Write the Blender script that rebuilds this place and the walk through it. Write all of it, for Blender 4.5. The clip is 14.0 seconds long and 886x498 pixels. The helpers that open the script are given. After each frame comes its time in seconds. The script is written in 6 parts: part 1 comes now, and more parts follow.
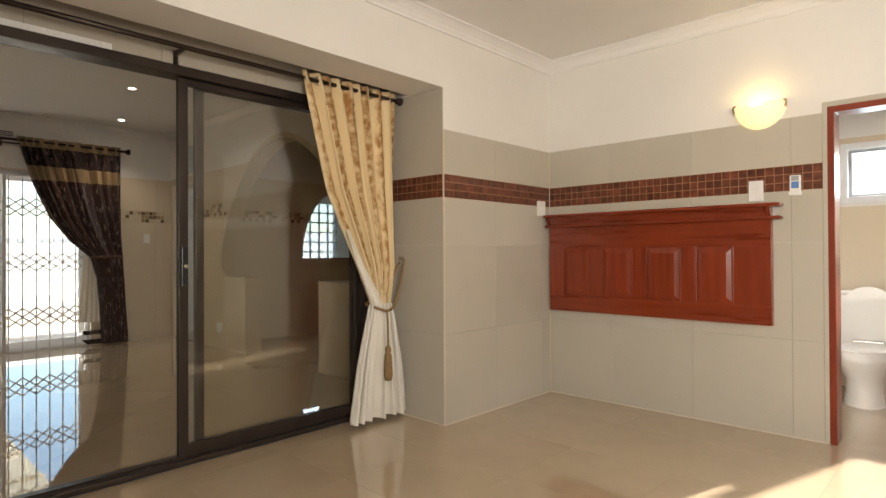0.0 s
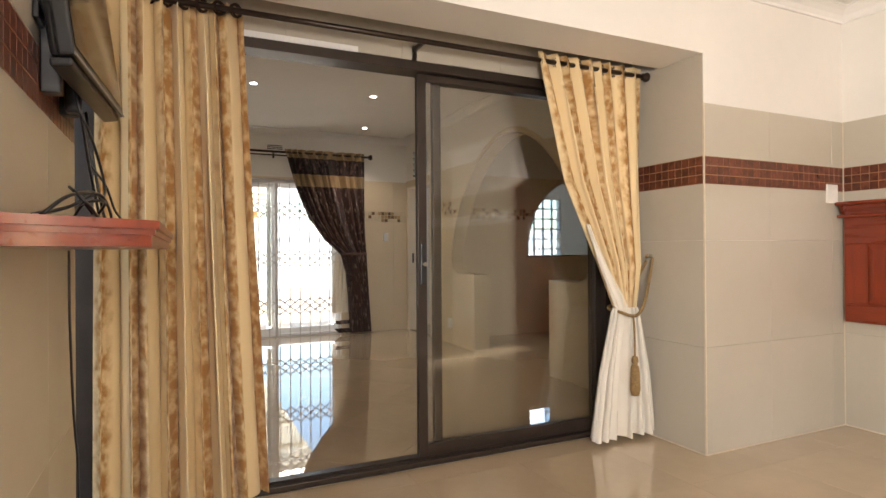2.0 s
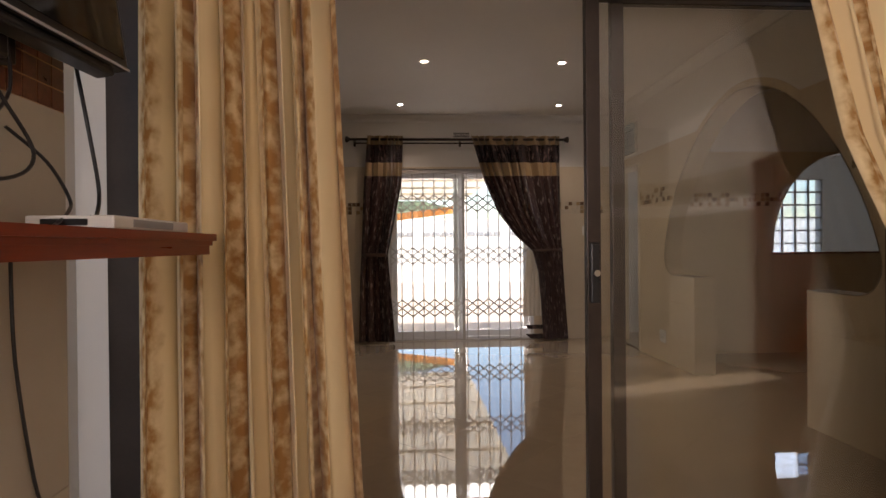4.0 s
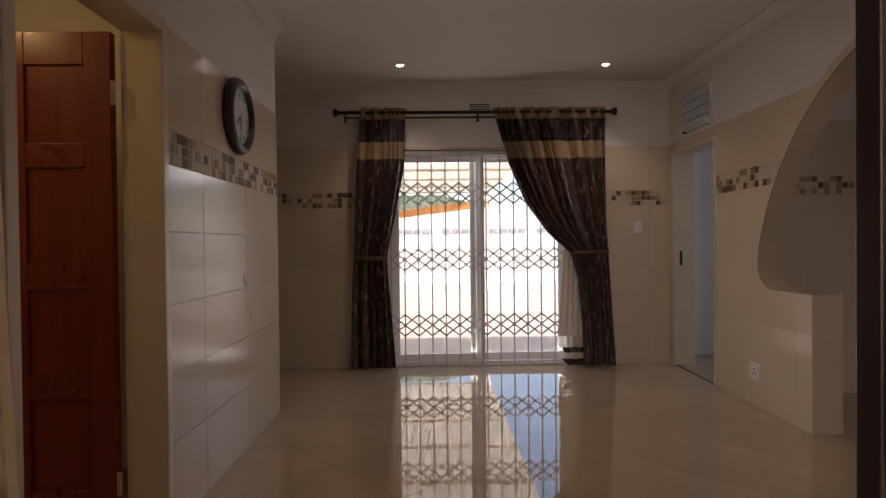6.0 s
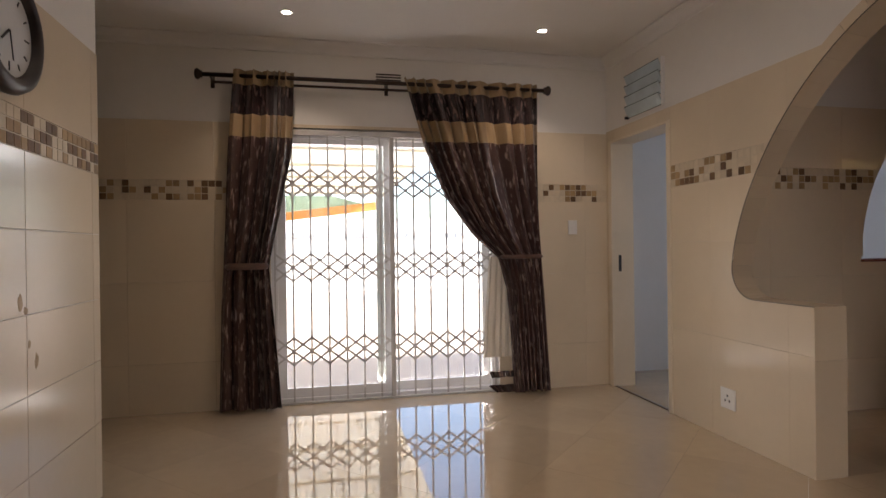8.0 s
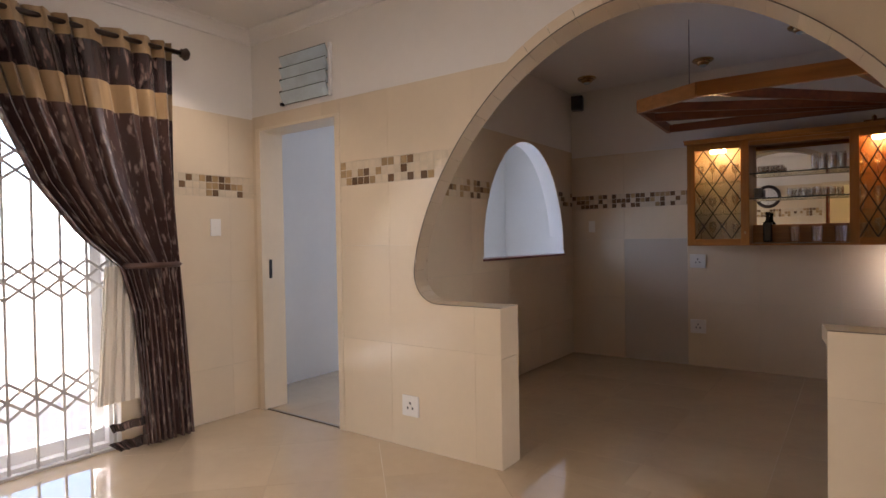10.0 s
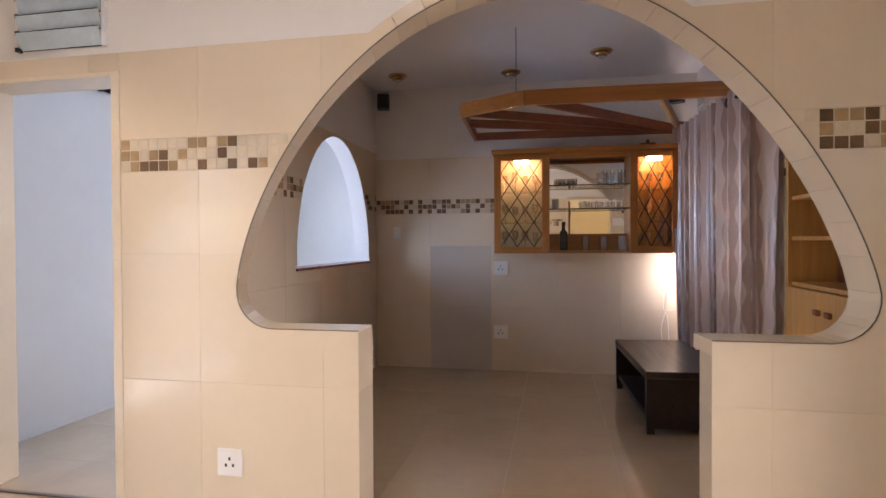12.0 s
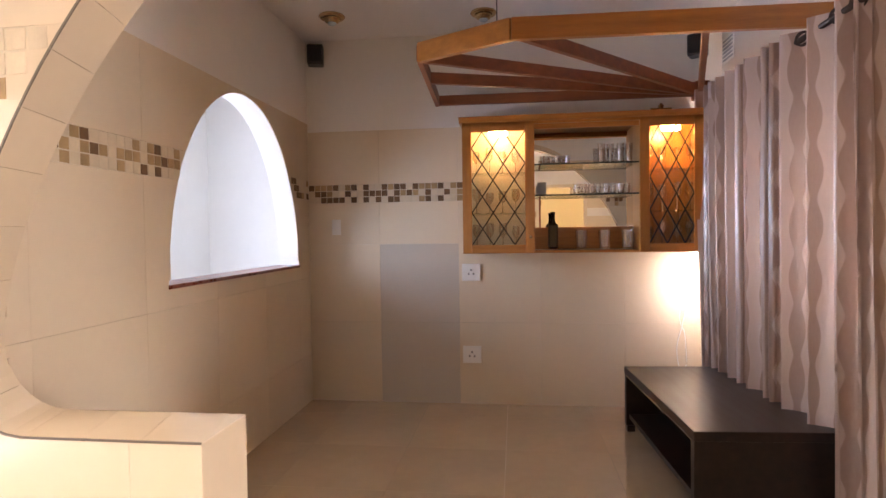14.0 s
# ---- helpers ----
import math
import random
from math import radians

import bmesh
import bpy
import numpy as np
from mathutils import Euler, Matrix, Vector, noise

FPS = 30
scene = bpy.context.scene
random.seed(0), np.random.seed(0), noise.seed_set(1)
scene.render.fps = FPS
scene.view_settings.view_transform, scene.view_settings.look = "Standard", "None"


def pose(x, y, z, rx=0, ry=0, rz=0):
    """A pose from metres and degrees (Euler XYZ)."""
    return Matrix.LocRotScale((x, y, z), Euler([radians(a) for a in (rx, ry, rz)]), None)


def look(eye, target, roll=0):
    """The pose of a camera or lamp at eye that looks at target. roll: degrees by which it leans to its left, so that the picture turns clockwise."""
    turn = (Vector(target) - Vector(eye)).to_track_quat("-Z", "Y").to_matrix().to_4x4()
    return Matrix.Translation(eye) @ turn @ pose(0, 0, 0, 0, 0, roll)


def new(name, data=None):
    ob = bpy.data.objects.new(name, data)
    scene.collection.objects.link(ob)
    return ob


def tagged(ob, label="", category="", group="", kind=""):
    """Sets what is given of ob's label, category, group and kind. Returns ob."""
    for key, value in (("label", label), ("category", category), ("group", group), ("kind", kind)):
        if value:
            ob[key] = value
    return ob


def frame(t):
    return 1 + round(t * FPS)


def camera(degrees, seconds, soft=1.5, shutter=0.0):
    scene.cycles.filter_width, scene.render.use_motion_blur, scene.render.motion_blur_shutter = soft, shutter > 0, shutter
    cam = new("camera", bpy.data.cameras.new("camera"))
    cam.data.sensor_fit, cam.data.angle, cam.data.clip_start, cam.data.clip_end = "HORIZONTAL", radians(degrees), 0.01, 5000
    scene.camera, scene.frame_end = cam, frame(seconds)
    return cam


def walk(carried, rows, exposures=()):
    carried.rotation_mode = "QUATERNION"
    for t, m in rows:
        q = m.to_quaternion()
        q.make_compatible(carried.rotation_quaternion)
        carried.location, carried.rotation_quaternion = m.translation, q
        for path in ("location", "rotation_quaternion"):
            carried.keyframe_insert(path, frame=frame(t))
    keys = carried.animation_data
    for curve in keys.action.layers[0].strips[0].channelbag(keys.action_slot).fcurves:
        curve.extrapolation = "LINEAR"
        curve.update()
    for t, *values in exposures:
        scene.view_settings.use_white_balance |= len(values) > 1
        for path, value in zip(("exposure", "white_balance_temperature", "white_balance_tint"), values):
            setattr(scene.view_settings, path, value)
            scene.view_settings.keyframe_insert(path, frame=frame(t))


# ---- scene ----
cam = camera(75.7, 14.0)
PATH = [
    (0, (0.582, 0.131, 1.145), (-0.792, 1.584, 1.159), -0.3),
    (0.5, (0.562, 0.128, 1.138), (-0.904, 1.488, 1.156), -0.2),
    (1, (0.511, 0.147, 1.14), (-1.068, 1.374, 1.154), -0.3),
    (1.5, (0.383, 0.175, 1.14), (-1.312, 1.237, 1.149), -0.3),
    (2, (0.248, 0.216, 1.151), (-1.564, 1.063, 1.158), -0.4),
    (2.5, (0.124, 0.293, 1.14), (-1.779, 0.909, 1.144), -0.4),
    (3, (-0.025, 0.424, 1.154), (-1.992, 0.787, 1.158), -0.5),
    (3.2, (-0.098, 0.49, 1.154), (-2.076, 0.786, 1.155), -0.5),
    (5.3, (-1.534, 0.969, 1.243), (-3.533, 1.004, 1.224), -0.6),
    (5.5, (-1.67, 0.936, 1.231), (-3.669, 0.979, 1.212), -0.5),
    (6, (-2.014, 0.932, 1.226), (-4.014, 0.972, 1.204), -0.6),
    (6.5, (-2.321, 0.91, 1.179), (-4.32, 0.96, 1.17), -0.7),
    (7, (-2.597, 0.864, 1.206), (-4.593, 0.984, 1.193), -0.7),
    (7.5, (-2.842, 0.894, 1.185), (-4.829, 1.123, 1.179), -0.6),
    (8, (-3.109, 0.867, 1.199), (-5.064, 1.29, 1.195), -0.7),
    (8.5, (-3.332, 0.722, 1.194), (-5.148, 1.558, 1.195), -0.4),
    (9, (-3.564, 0.673, 1.215), (-5.176, 1.857, 1.206), -0.8),
    (11.3, (-4.456, 0.66, 1.263), (-5.058, 2.567, 1.234), -0.3),
    (11.5, (-4.523, 0.703, 1.258), (-5.039, 2.635, 1.233), -0.3),
    (12, (-4.67, 0.922, 1.27), (-5.06, 2.884, 1.243), -0.3),
    (12.5, (-4.77, 1.199, 1.257), (-5.076, 3.175, 1.233), -0.4),
    (13, (-4.792, 1.568, 1.273), (-5.065, 3.549, 1.239), -0.5),
    (13.5, (-4.843, 1.929, 1.277), (-5.099, 3.912, 1.236), -0.7),
    (14, (-4.871, 2.2, 1.311), (-5.123, 4.183, 1.252), -0.8),
]
EXPOSURES = [
    (0.0, 1.90, 6650, 10), (1.5, 2.42, 6550, 13), (2.0, 2.43, 6600, 14), (3.0, 1.80, 6850, 23), (4.2, 1.5, 6700, 24), (5.5, 1.14, 6650, 28), (6.5, 1.66, 6650, 28),
    (7.5, 1.84, 6500, 25), (8.5, 2.42, 6450, 21), (9.0, 2.60, 6400, 22), (11.5, 3.52, 6150, 24), (12.5, 3.90, 5900, 23), (13.0, 4.02, 6100, 24), (14.0, 4.40, 6600, 25),
]
walk(cam, [(t, look(eye, target, roll)) for t, eye, target, roll in PATH], EXPOSURES)

# ---- world, sun, daylight ----
world = bpy.data.worlds.new("world")
scene.world = world
world.use_nodes = True
wn = world.node_tree
sky = wn.nodes.new("ShaderNodeTexSky")
sky.sky_type, sky.sun_disc = "NISHITA", False
SUN_EL, SUN_AZ = 28.0, 74.0
sky.sun_elevation, sky.sun_rotation = radians(SUN_EL), radians(90 - SUN_AZ)
wn.links.new(sky.outputs[0], wn.nodes["Background"].inputs[0])
wn.nodes["Background"].inputs[1].default_value = 0.15
sun = new("sun", bpy.data.lights.new("sun", "SUN"))
sun.data.energy, sun.data.angle, sun.data.color = 5.0, radians(1.2), (1.0, 0.97, 0.91)
sun_from = Vector((math.cos(radians(SUN_EL)) * math.cos(radians(SUN_AZ)), math.cos(radians(SUN_EL)) * math.sin(radians(SUN_AZ)), math.sin(radians(SUN_EL))))
sun.matrix_world = look(sun_from * 20, (0, 0, 0))


def window_light(eye, target, w, h, watts, colour):
    ob = new("window_light", bpy.data.lights.new("window_light", "AREA"))
    ob.data.shape, ob.data.size, ob.data.size_y = "RECTANGLE", w, h
    ob.data.energy, ob.data.color = watts * 0.18, colour
    ob.matrix_world = look(eye, target)
    return ob


window_light((1.65, -0.13, 1.6), (0.0, 2.6, 1.75), 1.4, 1.1, 185, (1.0, 0.95, 0.88))       # assumed window behind the camera, added to light the bedroom
window_light((-7.98, 5.50, 1.5), (-6.4, 5.62, 1.35), 1.0, 1.0, 23, (0.62, 0.78, 1.0))    # glass block window
window_light((-7.87, 1.4, 2.0), (-5.4, 1.4, 0.3), 1.7, 0.22, 14, (1.0, 0.96, 0.90))    # open sky over the patio door
window_light((-7.80, 1.41, 0.125), (-7.72, 1.41, 2.0), 1.66, 0.14, 14, (1.0, 0.93, 0.82))    # added strip lamp at the sill, lifts the ceiling like bounce off the paving
window_light((-3.28, 5.5, 1.35), (-5, 5.5, 1.1), 1.5, 0.85, 38, (1.0, 0.9, 0.82))       # window behind the curtain
window_light((0.3, 6.10, 1.75), (0.3, 5.0, 1.0), 0.9, 0.45, 25, (0.95, 0.97, 1.0))    # bathroom window


def lamp(name, place, watts, colour, radius=0.03, spot=0):
    ob = new(name, bpy.data.lights.new(name, "SPOT" if spot else "POINT"))
    ob.data.energy, ob.data.color, ob.data.shadow_soft_size = watts * 0.18, colour, radius
    if spot:
        ob.data.spot_size, ob.data.spot_blend = radians(spot), 0.6
    ob.location = place
    return ob


CEIL_A, CEIL_B = 2.70, 2.80
DOWNLIGHTS = [(-7.08, 0.67), (-7.08, 2.50), (-5.555, 2.126), (-5.555, 0.903)]
for x, y in DOWNLIGHTS:
    lamp("downlight_glow", (x, y, CEIL_B - 0.03), 20, (1.0, 0.86, 0.68), 0.03, 110)
lamp("sconce_glow", (-0.44, 4.06, 2.09), 1.8, (1.0, 0.72, 0.30), 0.03)
lamp("cabinet_glow", (-4.985, 6.34, 2.03), 0.6, (1.0, 0.66, 0.28), 0.02)
lamp("cabinet_glow", (-3.82, 6.34, 2.03), 0.6, (1.0, 0.66, 0.28), 0.02)
lamp("side_room_glow", (-3.7, -1.2, 2.4), 11, (1.0, 0.66, 0.25), 0.05)

# ---- materials ----


def principled(name, colour, rough=0.5, metal=0.0, spread=0.08, scale=6.0, bump=0.0, bump_scale=60.0, rand=0.0, coat=0.0, spec=0.5, stretch=(1, 1, 1), dark=None):
    """Colour varied at two scales, a fine relief, and a random value per object."""
    m = bpy.data.materials.new(name)
    m.use_nodes = True
    nt = m.node_tree
    b = nt.nodes["Principled BSDF"]
    b.inputs["Roughness"].default_value, b.inputs["Metallic"].default_value = rough, metal
    b.inputs["Coat Weight"].default_value, b.inputs["Specular IOR Level"].default_value = coat, spec
    b.inputs["Coat Roughness"].default_value = 0.08
    tc = nt.nodes.new("ShaderNodeTexCoord")
    mp = nt.nodes.new("ShaderNodeMapping")
    mp.inputs["Scale"].default_value = stretch
    nt.links.new(tc.outputs["Object"], mp.inputs[0])
    if rand:
        shift = nt.nodes.new("ShaderNodeObjectInfo")
        far = nt.nodes.new("ShaderNodeMath")
        far.operation, far.inputs[1].default_value = "MULTIPLY", 43.0
        nt.links.new(shift.outputs["Random"], far.inputs[0])
        nt.links.new(far.outputs[0], mp.inputs["Location"])
    n1 = nt.nodes.new("ShaderNodeTexNoise")
    n1.inputs["Scale"].default_value, n1.inputs["Detail"].default_value = scale, 6
    n2 = nt.nodes.new("ShaderNodeTexNoise")
    n2.inputs["Scale"].default_value, n2.inputs["Detail"].default_value = scale * 9, 3
    for n in (n1, n2):
        nt.links.new(mp.outputs[0], n.inputs["Vector"])
    mix = nt.nodes.new("ShaderNodeMath")
    mix.operation = "MULTIPLY_ADD"
    nt.links.new(n2.outputs[0], mix.inputs[0])
    mix.inputs[1].default_value = 0.35
    nt.links.new(n1.outputs[0], mix.inputs[2])
    ramp = nt.nodes.new("ShaderNodeValToRGB")
    c = Vector(colour)
    lo = Vector(dark) if dark else c * (1 - 2 * spread)
    hi = c * (1 + spread)
    ramp.color_ramp.elements[0].position, ramp.color_ramp.elements[1].position = 0.42, 0.95
    ramp.color_ramp.elements[0].color, ramp.color_ramp.elements[1].color = (*lo, 1), (*[min(v, 0.95) for v in hi], 1)
    nt.links.new(mix.outputs[0], ramp.inputs[0])
    out = ramp.outputs[0]
    if rand:
        info = nt.nodes.new("ShaderNodeObjectInfo")
        mr = nt.nodes.new("ShaderNodeMapRange")
        mr.inputs[3].default_value, mr.inputs[4].default_value = 1 - rand, 1 + rand * 0.5
        nt.links.new(info.outputs["Random"], mr.inputs[0])
        mul = nt.nodes.new("ShaderNodeVectorMath")
        mul.operation = "SCALE"
        nt.links.new(out, mul.inputs[0])
        nt.links.new(mr.outputs[0], mul.inputs["Scale"])
        out = mul.outputs[0]
    nt.links.new(out, b.inputs["Base Color"])
    if rough > 0.02:
        rr = nt.nodes.new("ShaderNodeMapRange")
        rr.inputs[3].default_value, rr.inputs[4].default_value = rough * 0.8, min(1, rough * 1.25)
        nt.links.new(n1.outputs[0], rr.inputs[0])
        nt.links.new(rr.outputs[0], b.inputs["Roughness"])
    if bump:
        n3 = nt.nodes.new("ShaderNodeTexNoise")
        n3.inputs["Scale"].default_value, n3.inputs["Detail"].default_value = bump_scale, 4
        nt.links.new(mp.outputs[0], n3.inputs["Vector"])
        bp = nt.nodes.new("ShaderNodeBump")
        bp.inputs["Strength"].default_value, bp.inputs["Distance"].default_value = bump, 0.004
        nt.links.new(n3.outputs[0], bp.inputs["Height"])
        nt.links.new(bp.outputs[0], b.inputs["Normal"])
    return m


def glass(name, tint=(0.93, 0.95, 0.93), rough=0.0, gloss=0.5):
    """A thin pane: clear, with a mirror-like sheen that grows towards grazing angles."""
    m = bpy.data.materials.new(name)
    m.use_nodes = True
    nt = m.node_tree
    nt.nodes.clear()
    o = nt.nodes.new("ShaderNodeOutputMaterial")
    t = nt.nodes.new("ShaderNodeBsdfTransparent")
    t.inputs[0].default_value = (*tint, 1)
    g = nt.nodes.new("ShaderNodeBsdfGlossy")
    g.inputs["Roughness"].default_value = rough
    lw = nt.nodes.new("ShaderNodeLayerWeight")
    lw.inputs[0].default_value = 0.5
    pw = nt.nodes.new("ShaderNodeMath")
    pw.operation, pw.inputs[1].default_value = "POWER", 4.0
    nt.links.new(lw.outputs["Facing"], pw.inputs[0])
    fr = nt.nodes.new("ShaderNodeMath")
    fr.operation, fr.inputs[1].default_value, fr.inputs[2].default_value = "MULTIPLY_ADD", 0.8, 0.09 * gloss
    nt.links.new(pw.outputs[0], fr.inputs[0])
    mx = nt.nodes.new("ShaderNodeMixShader")
    nt.links.new(fr.outputs[0], mx.inputs[0])
    nt.links.new(t.outputs[0], mx.inputs[1])
    nt.links.new(g.outputs[0], mx.inputs[2])
    nt.links.new(mx.outputs[0], o.inputs[0])
    return m


def let_light_through(m, share, colour):
    """Mix a share of translucent cloth or sheet into a material."""
    nt = m.node_tree
    o = nt.nodes["Material Output"]
    t = nt.nodes.new("ShaderNodeBsdfTranslucent")
    t.inputs[0].default_value = (*colour, 1)
    mx = nt.nodes.new("ShaderNodeMixShader")
    mx.inputs[0].default_value = share
    nt.links.new(nt.nodes["Principled BSDF"].outputs[0], mx.inputs[1])
    nt.links.new(t.outputs[0], mx.inputs[2])
    nt.links.new(mx.outputs[0], o.inputs[0])


def glow(name, colour, strength):
    m = bpy.data.materials.new(name)
    m.use_nodes = True
    b = m.node_tree.nodes["Principled BSDF"]
    b.inputs["Base Color"].default_value = (*colour, 1)
    b.inputs["Emission Color"].default_value = (*colour, 1)
    b.inputs["Emission Strength"].default_value = strength
    return m


def wood(name, colour, dark, rough=0.3, along="x", coat=0.3):
    st = {"x": (0.6, 9, 9), "y": (9, 0.6, 9), "z": (9, 9, 0.6)}[along]
    return principled(name, colour, rough, 0, 0.12, 3.0, 0.04, 14, 0.06, coat, 0.5, st, dark)


def cloth(name, colour, dark, pattern="mottle", width=0.16, sheen=0.2, rough=0.7, spec=0.3):
    """Woven cloth. Its u runs across the cloth and v down it, in metres. Patterns: plain; damask: mottled stripes;
    wave: sinuous lines that meet in ovals; leaf: streaks of thread, their glints put into the colour as lighter
    streaks."""
    m = bpy.data.materials.new(name)
    m.use_nodes = True
    nt = m.node_tree
    b = nt.nodes["Principled BSDF"]
    b.inputs["Roughness"].default_value, b.inputs["Sheen Weight"].default_value, b.inputs["Specular IOR Level"].default_value = rough, sheen, spec

    def math_node(op, x, y=None, z=None):
        n = nt.nodes.new("ShaderNodeMath")
        n.operation = op
        for k, v in enumerate((x, y, z)):
            if v is None:
                continue
            if isinstance(v, (int, float)):
                n.inputs[k].default_value = v
            else:
                nt.links.new(v, n.inputs[k])
        return n.outputs[0]
    uv = nt.nodes.new("ShaderNodeUVMap")
    sep = nt.nodes.new("ShaderNodeSeparateXYZ")
    nt.links.new(uv.outputs[0], sep.inputs[0])
    u, v = sep.outputs[0], sep.outputs[1]

    def noisy(su, sv, scale):
        mp = nt.nodes.new("ShaderNodeMapping")
        mp.inputs["Scale"].default_value = (su, sv, 1)
        nt.links.new(uv.outputs[0], mp.inputs[0])
        n = nt.nodes.new("ShaderNodeTexNoise")
        n.inputs["Scale"].default_value, n.inputs["Detail"].default_value = scale, 5
        nt.links.new(mp.outputs[0], n.inputs["Vector"])
        return n.outputs[0]

    def step(x, lo, hi):
        n = nt.nodes.new("ShaderNodeMapRange")
        n.inputs[1].default_value, n.inputs[2].default_value = lo, hi
        nt.links.new(x, n.inputs[0])
        return n.outputs[0]
    if pattern == "damask":
        ang = math_node("MULTIPLY", u, 2 * math.pi / width)
        edge = math_node("MULTIPLY_ADD", noisy(1, 0.7, 16), 1.5, -0.75)
        stripe = step(math_node("ADD", math_node("SINE", ang), edge), 0.0, 0.65)
        fac = math_node("MULTIPLY", stripe, step(noisy(1, 0.6, 30), 0.36, 0.62))
        fac = math_node("ADD", fac, math_node("MULTIPLY", stripe, 0.18))
    elif pattern == "wave":
        sway = math_node("SINE", math_node("MULTIPLY", v, 2 * math.pi / 0.25))
        across = math_node("MULTIPLY", u, 2 * math.pi / width)
        beat = math_node("MULTIPLY", math_node("COSINE", math_node("MULTIPLY", across, 0.5)), sway)
        swell = math_node("ADD", math_node("COSINE", across), math_node("MULTIPLY", beat, 0.62))
        fac = math_node("MULTIPLY", step(swell, 0.05, 0.22), 0.9)
        thread = math_node("MULTIPLY", step(math_node("ABSOLUTE", math_node("ADD", swell, 0.25)), 0.16, 0.04), 0.5)
        fac = math_node("SUBTRACT", math_node("ADD", fac, math_node("MULTIPLY_ADD", noisy(8, 1, 30), 0.3, -0.10)), thread)
    elif pattern == "leaf":
        fac = step(noisy(7, 1.5, 6), 0.66, 0.56)
    else:
        fac = step(noisy(3, 0.6, 6), 0.25, 0.75)
    mix = nt.nodes.new("ShaderNodeMix")
    mix.data_type = "RGBA"
    nt.links.new(fac, mix.inputs[0])
    mix.inputs[6].default_value, mix.inputs[7].default_value = (*colour, 1), (*dark, 1)
    nt.links.new(mix.outputs[2], b.inputs["Base Color"])
    bp = nt.nodes.new("ShaderNodeBump")
    bp.inputs["Strength"].default_value, bp.inputs["Distance"].default_value = 0.25, 0.002
    nt.links.new(noisy(1, 1, 350), bp.inputs["Height"])
    nt.links.new(bp.outputs[0], b.inputs["Normal"])
    return m


M = {}
M["plaster"] = principled("white_plaster", (0.78, 0.75, 0.70), 0.7, spread=0.02, scale=2, bump=0.05, bump_scale=120)
M["ceiling"] = principled("ceiling_paint", (0.80, 0.78, 0.75), 0.8, spread=0.015, scale=2, bump=0.04, bump_scale=120)
M["grout"] = principled("grout", (0.62, 0.57, 0.49), 0.8, spread=0.05, scale=20)
M["tile_a"] = principled("grey_beige_wall_tile", (0.50, 0.455, 0.375), 0.16, spread=0.02, scale=2.5, rand=0.03)
M["tile_b"] = principled("cream_wall_tile", (0.70, 0.59, 0.435), 0.185, spread=0.02, scale=2.5, rand=0.04, spec=0.32)
M["tile_grey"] = principled("odd_grey_tile", (0.55, 0.49, 0.41), 0.22, spread=0.012, scale=2.5)
M["floor_tile"] = principled("polished_floor_tile", (0.50, 0.388, 0.262), 0.02, spread=0.06, scale=1.6, rand=0.02, spec=0.8, coat=0.6)
M["floor_tile"].node_tree.nodes["Principled BSDF"].inputs["Coat Roughness"].default_value = 0.012
M["cream_grout"] = principled("cream_grout", (0.62, 0.54, 0.41), 0.8, spread=0.05, scale=30)
M["tan_grout"] = principled("tan_grout", (0.42, 0.24, 0.12), 0.8, spread=0.1, scale=30)
M["mosaic_red"] = principled("red_brown_mosaic", (0.17, 0.050, 0.024), 0.3, spread=0.3, scale=22, rand=0.35, dark=(0.06, 0.014, 0.008))
M["mosaic_dark"] = principled("brown_mosaic", (0.17, 0.092, 0.036), 0.6, spread=0.15, scale=22, rand=0.25)
M["mosaic_mid"] = principled("tan_mosaic", (0.40, 0.265, 0.125), 0.6, spread=0.12, scale=22, rand=0.2)
M["mosaic_light"] = principled("cream_mosaic", (0.64, 0.54, 0.39), 0.6, spread=0.06, scale=22, rand=0.08)
M["cream_paint"] = principled("cream_gloss_paint", (0.70, 0.60, 0.45), 0.3, spread=0.03, scale=3)
M["bronze"] = principled("bronze_aluminium", (0.055, 0.042, 0.035), 0.35, 0.6, 0.1, 8)
M["edge"] = principled("grey_edging", (0.16, 0.13, 0.10), 0.5, spread=0.1, scale=20)
M["white_metal"] = principled("white_painted_metal", (0.80, 0.80, 0.80), 0.35, 0, 0.02, 8)
M["gate_metal"] = principled("gate_steel", (0.60, 0.58, 0.56), 0.4, 0.3, 0.1, 8)
M["rod"] = principled("dark_curtain_rod", (0.045, 0.028, 0.020), 0.3, 0.5, 0.1, 20)
M["chrome"] = principled("chrome", (0.75, 0.74, 0.72), 0.12, 1.0, 0.03, 10)
M["brass"] = principled("antique_brass", (0.52, 0.36, 0.17), 0.25, 1.0, 0.1, 20)
M["red_wood"] = wood("mahogany", (0.225, 0.033, 0.008), (0.15, 0.019, 0.005), 0.28, "x", 0.2)
M["red_wood_v"] = wood("mahogany_upright", (0.23, 0.033, 0.008), (0.16, 0.020, 0.005), 0.3, "z", 0.2)
M["oak"] = wood("orange_oak", (0.46, 0.185, 0.036), (0.32, 0.115, 0.020), 0.32, "z", 0.3)
M["oak_h"] = wood("orange_oak_lengthwise", (0.46, 0.185, 0.036), (0.32, 0.115, 0.020), 0.32, "x", 0.3)
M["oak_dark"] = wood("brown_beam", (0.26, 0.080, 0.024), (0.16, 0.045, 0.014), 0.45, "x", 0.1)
M["pine"] = wood("varnished_pine", (0.55, 0.29, 0.075), (0.42, 0.20, 0.045), 0.35, "z", 0.3)
M["pine_pale"] = wood("pale_pine", (0.70, 0.52, 0.30), (0.60, 0.42, 0.22), 0.4, "z", 0.2)
M["wenge"] = wood("dark_wenge", (0.030, 0.014, 0.010), (0.008, 0.005, 0.004), 0.36, "y", 0.08)
